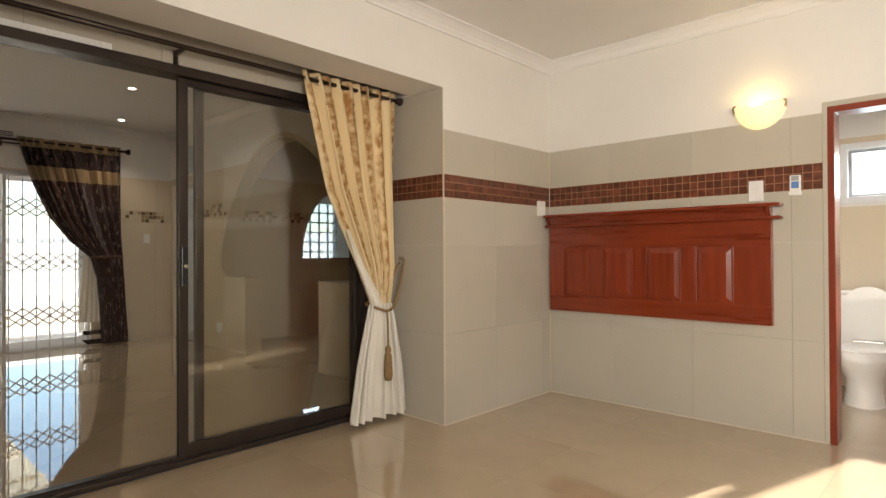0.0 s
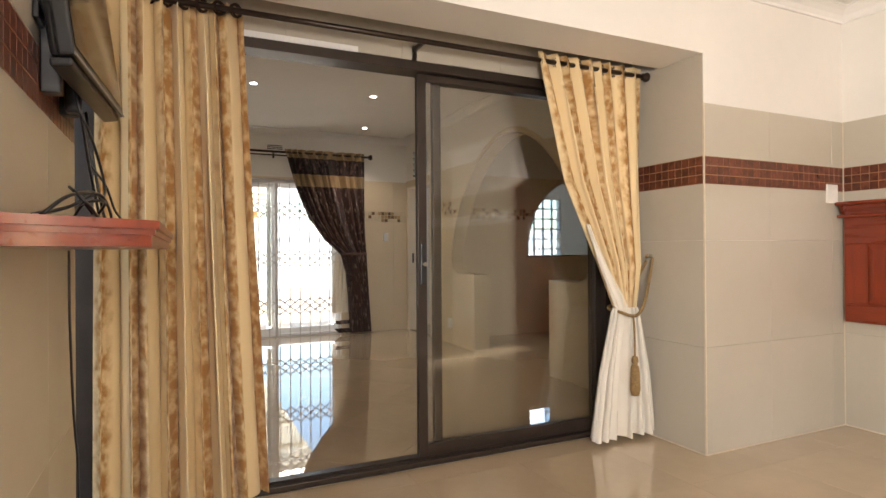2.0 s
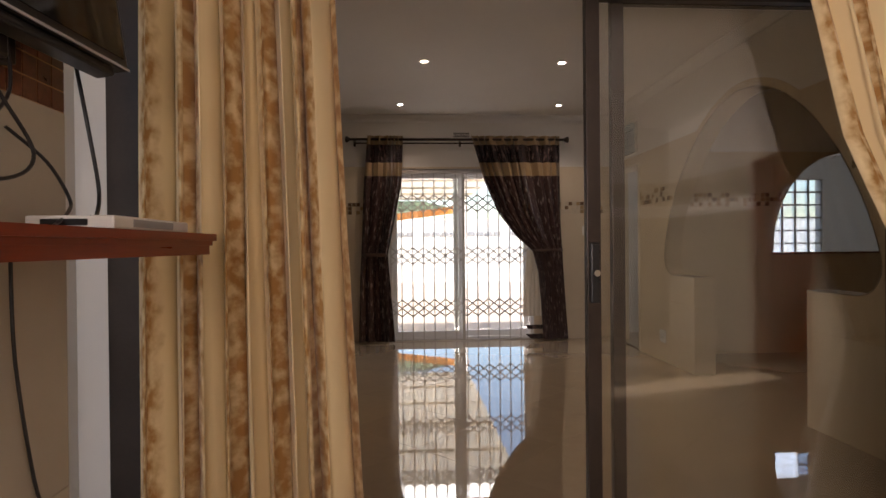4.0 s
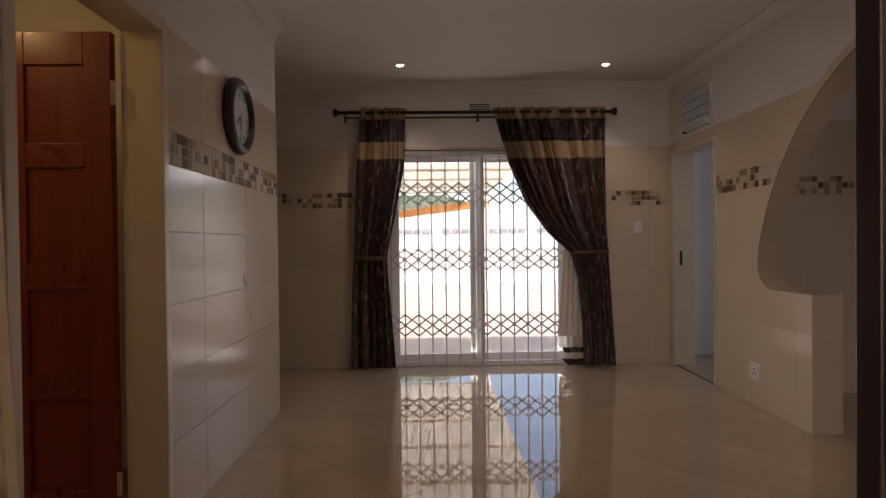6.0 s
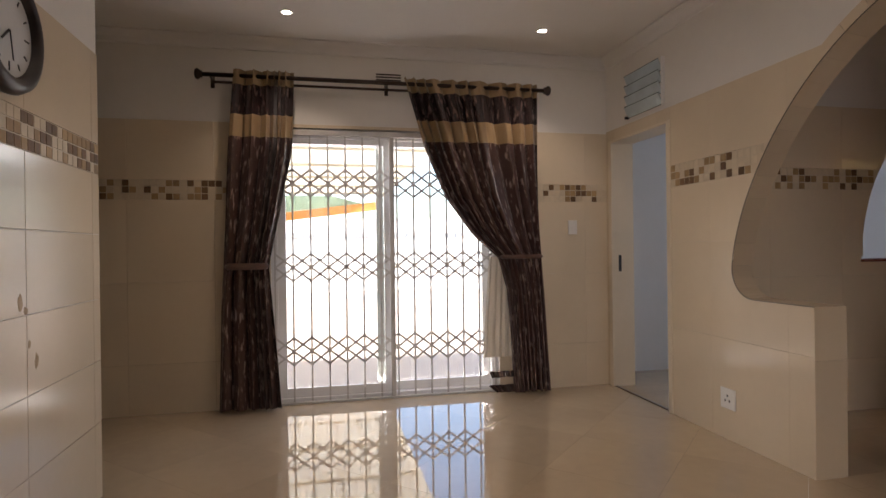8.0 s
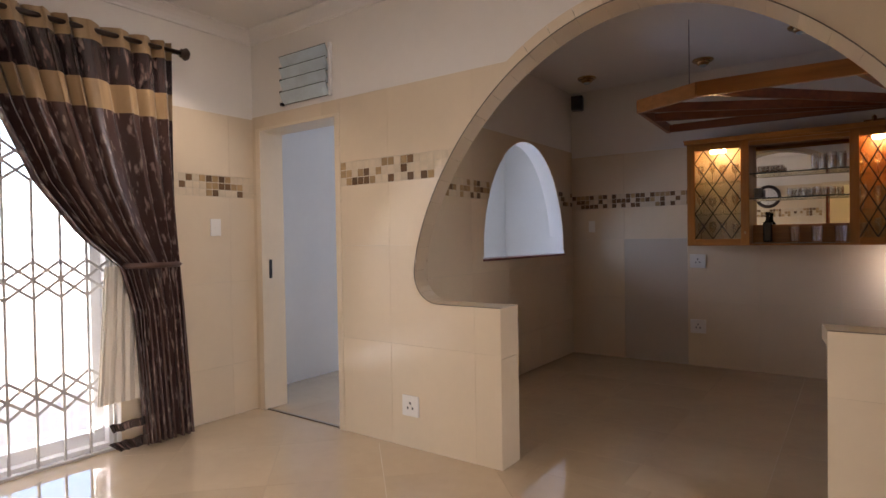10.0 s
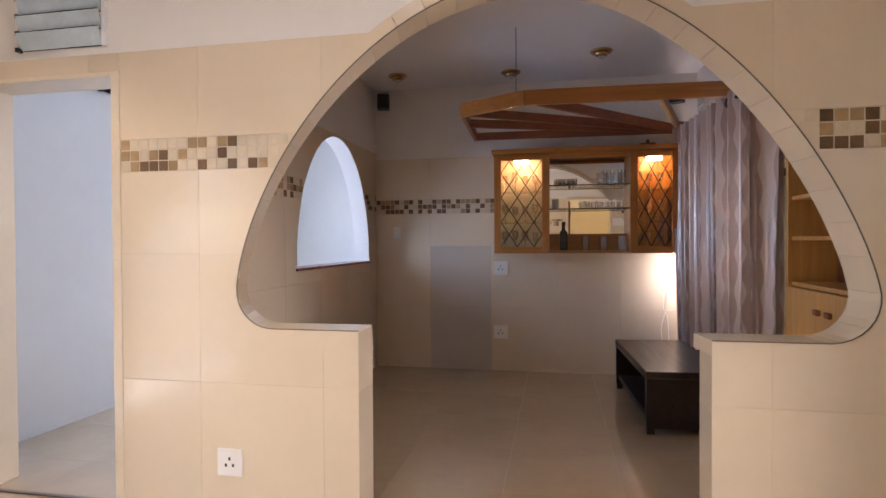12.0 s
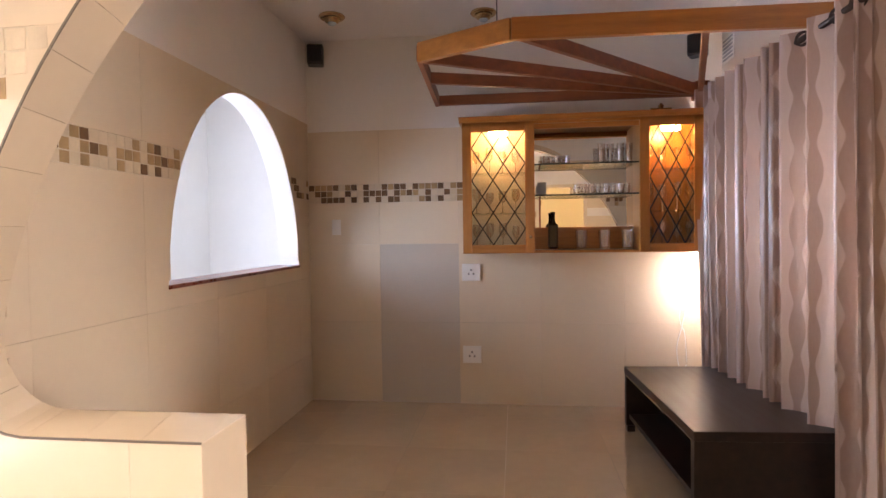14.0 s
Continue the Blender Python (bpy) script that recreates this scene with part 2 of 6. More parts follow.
M["gold_cloth"] = cloth("gold_damask", (0.80, 0.63, 0.36), (0.40, 0.20, 0.055), "damask", 0.29)
M["cream_lining"] = cloth("cream_lining", (0.84, 0.80, 0.72), (0.74, 0.68, 0.58), "plain")
M["brown_cloth"] = cloth("brown_satin", (0.30, 0.21, 0.18), (0.060, 0.028, 0.023), "leaf", 0.2, 0.1, 0.26, 0.8)
M["dark_cloth"] = cloth("dark_brown_satin", (0.20, 0.14, 0.12), (0.030, 0.014, 0.013), "leaf", 0.2, 0.1, 0.26, 0.8)
M["tie_cloth"] = principled("tie_satin", (0.10, 0.05, 0.035), 0.35, spread=0.2, scale=20)
M["tan_cloth"] = cloth("tan_satin", (0.40, 0.28, 0.15), (0.27, 0.175, 0.085), "plain", 0.2, 0.1, 0.40, 0.5)
M["mauve_cloth"] = cloth("mauve_satin", (0.55, 0.415, 0.355), (0.33, 0.205, 0.15), "wave", 0.066, 0.2, 0.28, 0.9)
let_light_through(M["mauve_cloth"], 0.09, (0.60, 0.50, 0.47))
M["rope"] = principled("gold_rope", (0.30, 0.19, 0.075), 0.7, spread=0.25, scale=90, bump=0.4, bump_scale=300)
M["plastic"] = principled("white_plastic", (0.80, 0.78, 0.74), 0.35, spread=0.01, scale=10)
M["black"] = principled("black_plastic", (0.012, 0.012, 0.013), 0.3, spread=0.1, scale=10)
M["screen"] = principled("tv_screen", (0.006, 0.006, 0.007), 0.08, spread=0.05, scale=4)
M["blue"] = principled("blue_plastic", (0.10, 0.22, 0.50), 0.4, spread=0.05, scale=10)
M["grey"] = principled("grey_plastic", (0.35, 0.36, 0.37), 0.4, spread=0.05, scale=10)
M["ceramic"] = principled("white_ceramic", (0.85, 0.83, 0.78), 0.08, spread=0.01, scale=6, coat=0.5)
M["paper"] = principled("clock_face", (0.62, 0.62, 0.62), 0.5, spread=0.03, scale=10)
M["glass"] = glass("door_glass", (0.935, 0.93, 0.905), 0.0, 0.72)
M["clear"] = glass("clear_glass", (0.93, 0.96, 0.94), 0.02, 0.45)
M["tumbler"] = glass("tumbler_glass", (0.86, 0.86, 0.84), 0.05, 3.0)
M["frosted"] = principled("frosted_glass", (0.55, 0.66, 0.72), 0.25, spread=0.08, scale=8)
M["glass_edge"] = principled("glass_edge", (0.035, 0.045, 0.04), 0.12, spec=0.7)
M["pale_back"] = principled("pale_board", (0.58, 0.50, 0.40), 0.25, spread=0.03, scale=3)
M["mirror"] = principled("mirror", (0.86, 0.86, 0.84), 0.0, 1.0, 0.0, 2)
M["sconce"] = glow("sconce_glass", (1.0, 0.80, 0.42), 0.22)
M["bulb"] = glow("lamp_bulb", (1.0, 0.90, 0.74), 14.0)
M["strip"] = glow("cabinet_lamp", (1.0, 0.66, 0.24), 9.0)
M["rib_mortar"] = principled("grey_mortar", (0.30, 0.30, 0.29), 0.8)
M["block"] = glass("glass_block", (0.80, 0.88, 0.95), 0.25, 0.5)
M["paving"] = principled("clay_paving", (0.50, 0.42, 0.36), 0.85, spread=0.1, scale=8, bump=0.3, bump_scale=60, rand=0.15)
M["ground"] = principled("sandy_ground", (0.40, 0.34, 0.26), 0.9, spread=0.1, scale=0.5, bump=0.3)
M["white_wall"] = principled("white_outdoor_wall", (0.80, 0.79, 0.76), 0.8, spread=0.03, scale=1.5, bump=0.1)
M["sheet"] = principled("cream_roof_sheet", (0.66, 0.58, 0.44), 0.6, spread=0.06, scale=2)
let_light_through(M["sheet"], 0.6, (0.92, 0.89, 0.82))
M["orange"] = wood("orange_fascia", (0.62, 0.26, 0.06), (0.45, 0.17, 0.04), 0.5, "y", 0.1)
M["green"] = principled("green_shade_net", (0.35, 0.52, 0.42), 0.8, spread=0.1, scale=8)
M["pool"] = principled("pool_water", (0.05, 0.35, 0.55), 0.05, spread=0.1, scale=3, bump=0.2, bump_scale=4)
M["bottle"] = principled("dark_bottle", (0.010, 0.006, 0.006), 0.06, spread=0.05, scale=10)

# ---- mesh helpers ----


def thing(name, base, label="", category="", group="", kind=""):
    ob = new(name)
    ob.location = base
    ob.empty_display_size = 0.1
    return tagged(ob, label, category, group, kind)


def origin_of(ob):
    p = Vector((0, 0, 0))
    while ob:
        p += ob.location
        ob = ob.parent
    return p


def mesh_of(name, bm, mats):
    me = bpy.data.meshes.new(name)
    bm.to_mesh(me)
    bm.free()
    for m in mats if isinstance(mats, (list, tuple)) else [mats]:
        me.materials.append(m)
    return me


def part(name, bm, material, parent=None, label="", smooth=False):
    """One mesh object from world coordinates, under a thing or a part."""
    if parent:
        bmesh.ops.translate(bm, vec=-origin_of(parent), verts=bm.verts)
    if smooth:
        for f in bm.faces:
            f.smooth = True
    ob = new(name, mesh_of(name, bm, material))
    ob.parent = parent
    return tagged(ob, label)


def setting(name, bm, material, label="", category="", smooth=False):
    return tagged(part(name, bm, material, None, label, smooth), label, category or name.split("_")[0], "", "structure")


def box(x0, x1, y0, y1, z0, z1, bevel=0.0, bm=None, seg=2):
    bm = bm or bmesh.new()
    made = bmesh.ops.create_cube(bm, size=1.0)["verts"]
    bmesh.ops.scale(bm, vec=(abs(x1 - x0), abs(y1 - y0), abs(z1 - z0)), verts=made)
    bmesh.ops.translate(bm, vec=((x0 + x1) / 2, (y0 + y1) / 2, (z0 + z1) / 2), verts=made)
    if bevel:
        edges = list({e for v in made for e in v.link_edges})
        bmesh.ops.bevel(bm, geom=edges, offset=bevel, segments=seg, affect="EDGES", profile=0.5)
    return bm


def rod(p, q, r, seg=12, bm=None, r2=None):
    bm = bm or bmesh.new()
    p, q = Vector(p), Vector(q)
    d = q - p
    m = Matrix.Translation((p + q) / 2) @ d.to_track_quat("Z", "Y").to_matrix().to_4x4()
    bmesh.ops.create_cone(bm, cap_ends=True, segments=seg, radius1=r, radius2=r if r2 is None else r2, depth=d.length, matrix=m)
    return bm


def beam(p, q, w, h, bm=None, bevel=0.003):
    """A squared timber from p to q, w wide and h high."""
    p, q = Vector(p), Vector(q)
    d = q - p
    b = box(-d.length / 2, d.length / 2, -w / 2, w / 2, -h / 2, h / 2, bevel)
    m = Matrix.Translation((p + q) / 2) @ d.to_track_quat("X", "Z").to_matrix().to_4x4()
    bmesh.ops.transform(b, matrix=m, verts=b.verts)
    return b


def lathe(profile, centre, seg=24, axis="z", bm=None, caps=True):
    """Turn a profile of (radius, height) round an axis."""
    bm = bm or bmesh.new()
    rings = []
    for r, h in profile:
        ring = []
        for k in range(seg):
            a = 2 * math.pi * k / seg
            v = (r * math.cos(a), r * math.sin(a), h)
            if axis == "y":
                v = (v[0], h, v[1])
            elif axis == "x":
                v = (h, v[0], v[1])
            ring.append(bm.verts.new(Vector(v) + Vector(centre)))
        rings.append(ring)
    for a, b in zip(rings, rings[1:]):
        for k in range(seg):
            bm.faces.new((a[k], a[(k + 1) % seg], b[(k + 1) % seg], b[k]))
    for ring in (rings[0], rings[-1]) if caps else (rings[0],):
        bm.faces.new(ring)
    bmesh.ops.recalc_face_normals(bm, faces=bm.faces)
    return bm


def tube(points, r, seg=8, steps=6):
    """A round cable through points, softly bent."""
    pts = [Vector(p) for p in points]
    path = []
    for i in range(len(pts) - 1):
        p0, p1, p2, p3 = pts[max(i - 1, 0)], pts[i], pts[i + 1], pts[min(i + 2, len(pts) - 1)]
        for s in range(steps):
            t = s / steps
            path.append(0.5 * (2 * p1 + (p2 - p0) * t + (2 * p0 - 5 * p1 + 4 * p2 - p3) * t * t + (3 * p1 - p0 - 3 * p2 + p3) * t ** 3))
    path.append(pts[-1])
    bm = bmesh.new()
    rings = []
    for i, p in enumerate(path):
        d = (path[min(i + 1, len(path) - 1)] - path[max(i - 1, 0)]).normalized()
        s = d.orthogonal().normalized() if not rings else (side - d * side.dot(d)).normalized()
        side = s
        u = d.cross(s)
        rings.append([bm.verts.new(p + r * (math.cos(2 * math.pi * k / seg) * s + math.sin(2 * math.pi * k / seg) * u)) for k in range(seg)])
    for a, b in zip(rings, rings[1:]):
        for k in range(seg):
            bm.faces.new((a[k], a[(k + 1) % seg], b[(k + 1) % seg], b[k]))
    bm.faces.new(rings[0])
    bm.faces.new(rings[-1][::-1])
    return bm


def prism(outline, axis, lo, hi, bm=None):
    """An outline of (a, b) pushed out along an axis: a, b are the other two axes in order."""
    bm = bm or bmesh.new()

    def at(a, b, c):
        return {"x": (c, a, b), "y": (a, c, b), "z": (a, b, c)}[axis]
    v0 = [bm.verts.new(at(a, b, lo)) for a, b in outline]
    v1 = [bm.verts.new(at(a, b, hi)) for a, b in outline]
    n = len(outline)
    bm.faces.new(v0)
    bm.faces.new(v1[::-1])
    for k in range(n):
        bm.faces.new((v0[k], v1[k], v1[(k + 1) % n], v0[(k + 1) % n]))
    bmesh.ops.recalc_face_normals(bm, faces=bm.faces)
    return bm


def slab_with_hole(a0, a1, z0, z1, hole, axis, lo, hi, step=0.03):
    """An upright slab between a0 and a1 with one opening: hole(a) gives its (bottom, top) at a, or None. Built in narrow strips."""
    bm = bmesh.new()
    n = max(1, int(round((a1 - a0) / step)))
    for k in range(n):
        p, q = a0 + (a1 - a0) * k / n, a0 + (a1 - a0) * (k + 1) / n
        hp, hq = hole(p), hole(q)
        mid = hole((p + q) / 2)
        if mid is None or hp is None or hq is None:
            spans = [((z0, z1), (z0, z1))] if mid is None else [((z0, mid[0]), (z0, mid[0])), ((mid[1], z1), (mid[1], z1))]
        else:
            spans = [((z0, hp[0]), (z0, hq[0])), ((hp[1], z1), (hq[1], z1))]
        for (pb, pt), (qb, qt) in spans:
            pb, pt, qb, qt = max(pb, z0), min(pt, z1), max(qb, z0), min(qt, z1)
            if pt - pb < 0.001 and qt - qb < 0.001:
                continue
            prism([(p, pb), (q, qb), (q, max(qt, qb)), (p, max(pt, pb))], axis, lo, hi, bm)
    bmesh.ops.remove_doubles(bm, verts=bm.verts, dist=0.0004)
    # inner walls between strips are dropped
    bm.verts.index_update()
    seen = {}
    for f in bm.faces:
        seen.setdefault(tuple(sorted(v.index for v in f.verts)), []).append(f)
    bmesh.ops.delete(bm, geom=[f for fs in seen.values() if len(fs) > 1 for f in fs], context="FACES")
    return bm

# ---- plan, in metres ----
PIER_X, WALL_A, DOOR_X = -2.02, 4.165, -2.61      # bedroom: pier face, headboard wall, sliding door
TV_Y = -0.10
ARCH_Y0, ARCH_Y1 = 3.31, 3.495
GATE_X, NICHE_X, BAR_Y, STUB_Y = -7.645, -6.477, 6.51, -0.195
SIDE_X = -3.40
TILE_TOP_A, TILE_TOP_B = 1.97, 2.165
T = 0.006                                          # tile thickness


def arch_top(x, c=-4.80, more=0.0):
    """The arch is fuller on one flank than on the other."""
    r = min(1.0, abs(x - c) / (1.312 + more))
    a, b = (1.88, 0.65) if x < c else (1.98, 0.74)
    return 1.05 + (1.31 + more) * (1 - r ** a) ** b


def arch(x, c=-4.80, more=0.0):
    """Bottom and top of the mushroom-shaped opening in the arch wall."""
    w = 1.312 + more
    d = abs(x - c)
    if d >= w:
        return None
    top = arch_top(x, c, more)
    if d < 0.725 + more:
        return (0.0, top)
    low = 0.876 - more if d < w - 0.17 else 1.05 - (0.174 + more) * math.sqrt(max(0, 1 - ((d - w + 0.17) / 0.17) ** 2))
    return (low, top)


def arch_core(x):
    return arch(x, -4.82, 0.045)


def arch_back(x):
    h = arch(x + 0.025 + 0.035 * max(0.0, (-4.80 - x) / 1.312))
    return h and (0.0 if abs(x + 4.80) < 0.725 else max(h[0], 0.876), h[1])


def niche(y):
    d = abs(y - 5.47) / 0.80
    return None if d >= 1 else (1.08, 1.08 + 1.065 * math.sqrt(1 - d * d))


def rect_hole(a0, a1, z0, z1):
    return lambda a: (z0, z1) if a0 < a < a1 else None


def wall(name, axis, lo, hi, a0, a1, top, holes=(), mat="plaster", label=""):
    """An upright wall with square openings (a0, a1, z0, z1), butted from boxes."""
    bm = bmesh.new()

    def put(p, q, z0, z1):
        if q - p > 0.002 and z1 - z0 > 0.002:
            box(lo, hi, p, q, z0, z1, 0, bm) if axis == "x" else box(p, q, lo, hi, z0, z1, 0, bm)
    at = a0
    for p, q, z0, z1 in sorted(holes):
        put(at, p, 0, top)
        put(p, q, 0, z0)
        put(p, q, z1, top)
        at = q
    put(at, a1, 0, top)
    return setting(name, bm, M[mat], label or "white plastered wall above glazed tiles", "wall")


# bedroom
wall_headboard = wall("wall_headboard", "y", WALL_A, WALL_A + 0.14, PIER_X - 0.64, 2.75, CEIL_A, [(-0.08, 0.76, 0, 2.0)])
wall_pier = wall("wall_pier", "x", DOOR_X - 0.10, PIER_X, 2.89, WALL_A, CEIL_A)
wall_tv = wall("wall_tv", "y", TV_Y - 0.12, TV_Y, PIER_X, 2.75, CEIL_A, [(0.9, 2.4, 1.0, 2.1)])
wall_window = wall("wall_window", "x", 2.60, 2.75, TV_Y, WALL_A, CEIL_A)
beam_a = setting("beam", box(-2.33, PIER_X, TV_Y - 0.4, 2.89, 2.25, CEIL_A), M["plaster"], "white plastered beam over the sliding door recess", "beam")
wall_recess = wall("wall_recess", "y", TV_Y - 0.40, TV_Y - 0.28, DOOR_X - 0.10, PIER_X, CEIL_A)
wall_door = wall("wall_sliding_door", "x", DOOR_X - 0.10, DOOR_X + 0.04, TV_Y - 0.28, 2.89, CEIL_B, [(-0.27, 2.70, 0, 2.165)], "plaster", "wall round the sliding door, cream above the frame")
ceiling_a = setting("ceiling_bedroom", box(-2.78, 2.75, TV_Y - 0.4, WALL_A + 0.14, CEIL_A, CEIL_A + 0.1), M["ceiling"], "plain white ceiling", "ceiling")

# bathroom
wall("wall_bathroom_back", "y", 6.0, 6.15, -0.60, 3.1, 2.6, [(-0.29, 0.62, 1.55, 2.05), (0.64, 1.75, 1.12, 2.1)], "plaster", "cream bathroom wall with a small window")
wall("wall_bathroom_side", "x", -0.72, -0.60, WALL_A + 0.14, 6.15, 2.6)
wall("wall_bathroom_far", "x", 3.0, 3.1, WALL_A + 0.14, 6.0, 2.6)
setting("ceiling_bathroom", box(-0.72, 3.1, WALL_A + 0.14, 6.15, 2.6, 2.7), M["ceiling"], "white bathroom ceiling", "ceiling")

# living room
arch_bm = slab_with_hole(-7.56 + 0.81, DOOR_X - 0.10, 0, CEIL_B, arch_core, "y", ARCH_Y0, ARCH_Y1, 0.02)
wall_arch = setting("wall_arch", arch_bm, M["plaster"], "cream tiled wall with a wide mushroom-shaped arch", "wall")
wall_arch_door = wall("wall_arch_door", "y", ARCH_Y0, ARCH_Y1, -8.04, -6.75, CEIL_B, [(-7.56, -6.75, 0, 2.085), ], "plaster", "cream wall round the open doorway")
wall_gate = wall("wall_gate", "x", GATE_X - 0.20, GATE_X, -2.6, ARCH_Y0, CEIL_B, [(0.50, 2.32, 0, 2.14)], "plaster", "white wall with cream tiles round the patio door")
wall_stub = wall("wall_stub", "y", STUB_Y - 0.15, STUB_Y, -6.20, DOOR_X - 0.10, CEIL_B, [(-4.45, -3.55, 0, 2.135)], "plaster", "tiled wall with a clock and a doorway")
wall_far_left = wall("wall_dining_end", "y", -2.75, -2.6, GATE_X - 0.2, -2.7, CEIL_B, (), "plaster", "plain white wall")
wall_dining = wall("wall_dining_side", "x", -5.30, -5.18, -2.6, STUB_Y - 0.15, CEIL_B, (), "plaster", "plain white wall")
wall_e = wall("wall_side_room", "x", -2.90, -2.76, -2.6, STUB_Y - 0.15, CEIL_B, (), "plaster", "plain white wall")
ceiling_b = setting("ceiling_living", box(GATE_X - 0.4, DOOR_X - 0.10, -2.75, ARCH_Y0 + 0.1, CEIL_B, CEIL_B + 0.1), M["ceiling"], "plain white ceiling with downlights", "ceiling")

# bar room and the passage behind the arched hatch
niche_bm = slab_with_hole(ARCH_Y1, 7.8, 0, CEIL_B, niche, "x", NICHE_X - 0.145, NICHE_X, 0.02)
wall_niche = setting("wall_niche", niche_bm, M["plaster"], "tiled wall with an arched hatch", "wall")
wall_bar = wall("wall_bar", "y", BAR_Y, BAR_Y + 0.15, NICHE_X, SIDE_X + 0.15, CEIL_B)
wall_side = wall("wall_bar_side", "x", SIDE_X, SIDE_X + 0.24, ARCH_Y1, BAR_Y, CEIL_B, [(3.62, 4.39, 0.1, 2.3), (4.75, 6.35, 0.9, 1.8)])
ceiling_c = setting("ceiling_bar", box(-8.2, SIDE_X + 0.15, ARCH_Y0 + 0.1, 7.9, CEIL_B, CEIL_B + 0.1), M["ceiling"], "plain white ceiling", "ceiling")
wall("wall_passage_outer", "x", -8.19, -8.04, ARCH_Y0, 7.8, CEIL_B, [(5.30, 6.42, 1.0, 2.05)], "plaster", "white passage wall with a glass block window")
wall("wall_passage_end", "y", 7.8, 7.9, -8.19, NICHE_X, CEIL_B, (), "plaster", "plain white passage wall")


# ---- cornices ----
def cornice(name, axis, at, a0, a1, z, out):
    """A coved cornice; out is +1 or -1, the side of the room."""
    prof = [(0, 0), (0, -0.085), (0.012, -0.085), (0.014, -0.07), (0.030, -0.045), (0.055, -0.025), (0.075, -0.014), (0.090, -0.012), (0.090, 0)]
    outline = [(at + out * p, z + q - 0.001) for p, q in prof]
    bm = bmesh.new()
    if axis == "x":          # runs along y
        v0 = [bm.verts.new((p, a0, q)) for p, q in outline]
        v1 = [bm.verts.new((p, a1, q)) for p, q in outline]
    else:
        v0 = [bm.verts.new((a0, p, q)) for p, q in outline]
        v1 = [bm.verts.new((a1, p, q)) for p, q in outline]
    n = len(outline)
    for k in range(n):
        bm.faces.new((v0[k], v1[k], v1[(k + 1) % n], v0[(k + 1) % n]))
    bm.faces.new(v0)
    bm.faces.new(v1[::-1])
    bmesh.ops.recalc_face_normals(bm, faces=bm.faces)
    return setting("trim_" + name, bm, M["ceiling"], "white moulded ceiling cornice", "cornice")


cornice("pier_cornice", "x", PIER_X, TV_Y, WALL_A, CEIL_A, 1)
cornice("headboard_cornice", "y", WALL_A, PIER_X, 2.6, CEIL_A, -1)
cornice("gate_cornice", "x", GATE_X, -2.6, ARCH_Y0, CEIL_B, 1)
cornice("arch_cornice", "y", ARCH_Y0, GATE_X, DOOR_X - 0.1, CEIL_B, -1)
cornice("stub_cornice", "y", STUB_Y, -6.20, DOOR_X - 0.1, CEIL_B, 1)

# ---- sliding door between bedroom and living room ----


def framed_panel(name, parent, x, y0, y1, z0, z1, w, d, mat, gl):
    """A sash: four bars and a pane, in the plane x."""
    p = part(name, box(x - d / 2, x + d / 2, y0, y0 + w, z0, z1, 0.003), M[mat], parent)
    part("stile", box(x - d / 2, x + d / 2, y1 - w, y1, z0, z1, 0.003), M[mat], p)
    part("rail", box(x - d / 2, x + d / 2, y0 + w, y1 - w, z1 - w * 0.7, z1, 0.003), M[mat], p)
    part("rail", box(x - d / 2, x + d / 2, y0 + w, y1 - w, z0, z0 + w * 1.2, 0.003), M[mat], p)
    g = part("pane", box(x - 0.003, x + 0.003, y0 + w - 0.004, y1 - w + 0.004, z0 + w, z1 - w + 0.004), M[gl], p, "clear glass pane")
    g.visible_shadow = False
    return p


sd = thing("door_1", (DOOR_X, 1.28, 0), "dark bronze aluminium sliding glass door standing half open", "sliding door", "", "structure")
part("head", box(DOOR_X - 0.075, DOOR_X + 0.055, -0.27, 2.70, 2.115, 2.165, 0.003), M["bronze"], sd)
part("track", box(DOOR_X - 0.075, DOOR_X + 0.055, -0.27, 2.70, 0.0, 0.030, 0.004), M["bronze"], sd)
part("track_rib", box(DOOR_X + 0.008, DOOR_X + 0.014, -0.10, 2.66, 0.030, 0.042), M["bronze"], sd)
part("jamb", box(DOOR_X - 0.075, DOOR_X + 0.055, -0.27, -0.09, 0.03, 2.115, 0.003), M["bronze"], sd)
part("jamb", box(DOOR_X - 0.075, DOOR_X + 0.055, 2.645, 2.70, 0.03, 2.115, 0.003), M["bronze"], sd)
slide = framed_panel("sliding_panel", sd, DOOR_X - 0.005, 1.398, 2.655, 0.04, 2.113, 0.052, 0.036, "bronze", "glass")
framed_panel("fixed_panel", sd, DOOR_X - 0.050, 1.51, 2.655, 0.034, 2.113, 0.048, 0.035, "bronze", "glass")
lock = part("lock", box(DOOR_X + 0.013, DOOR_X + 0.032, 1.406, 1.440, 0.97, 1.19, 0.006), M["black"], slide, "black door lock")
part("thumb_turn", rod((DOOR_X + 0.03, 1.423, 1.08), (DOOR_X + 0.052, 1.423, 1.08), 0.012), M["chrome"], slide)
grille = thing("vent_grille", (DOOR_X, 0.6, 2.10), "narrow white slotted vent strip above the sliding door", "vent")
part("frame", box(DOOR_X + 0.042, DOOR_X + 0.050, 0.20, 1.06, 2.166, 2.196), M["white_metal"], grille)
for k in range(34):
    part("slat", box(DOOR_X + 0.050, DOOR_X + 0.054, 0.212 + k * 0.025, 0.224 + k * 0.025, 2.169, 2.193), M["plastic"], grille)

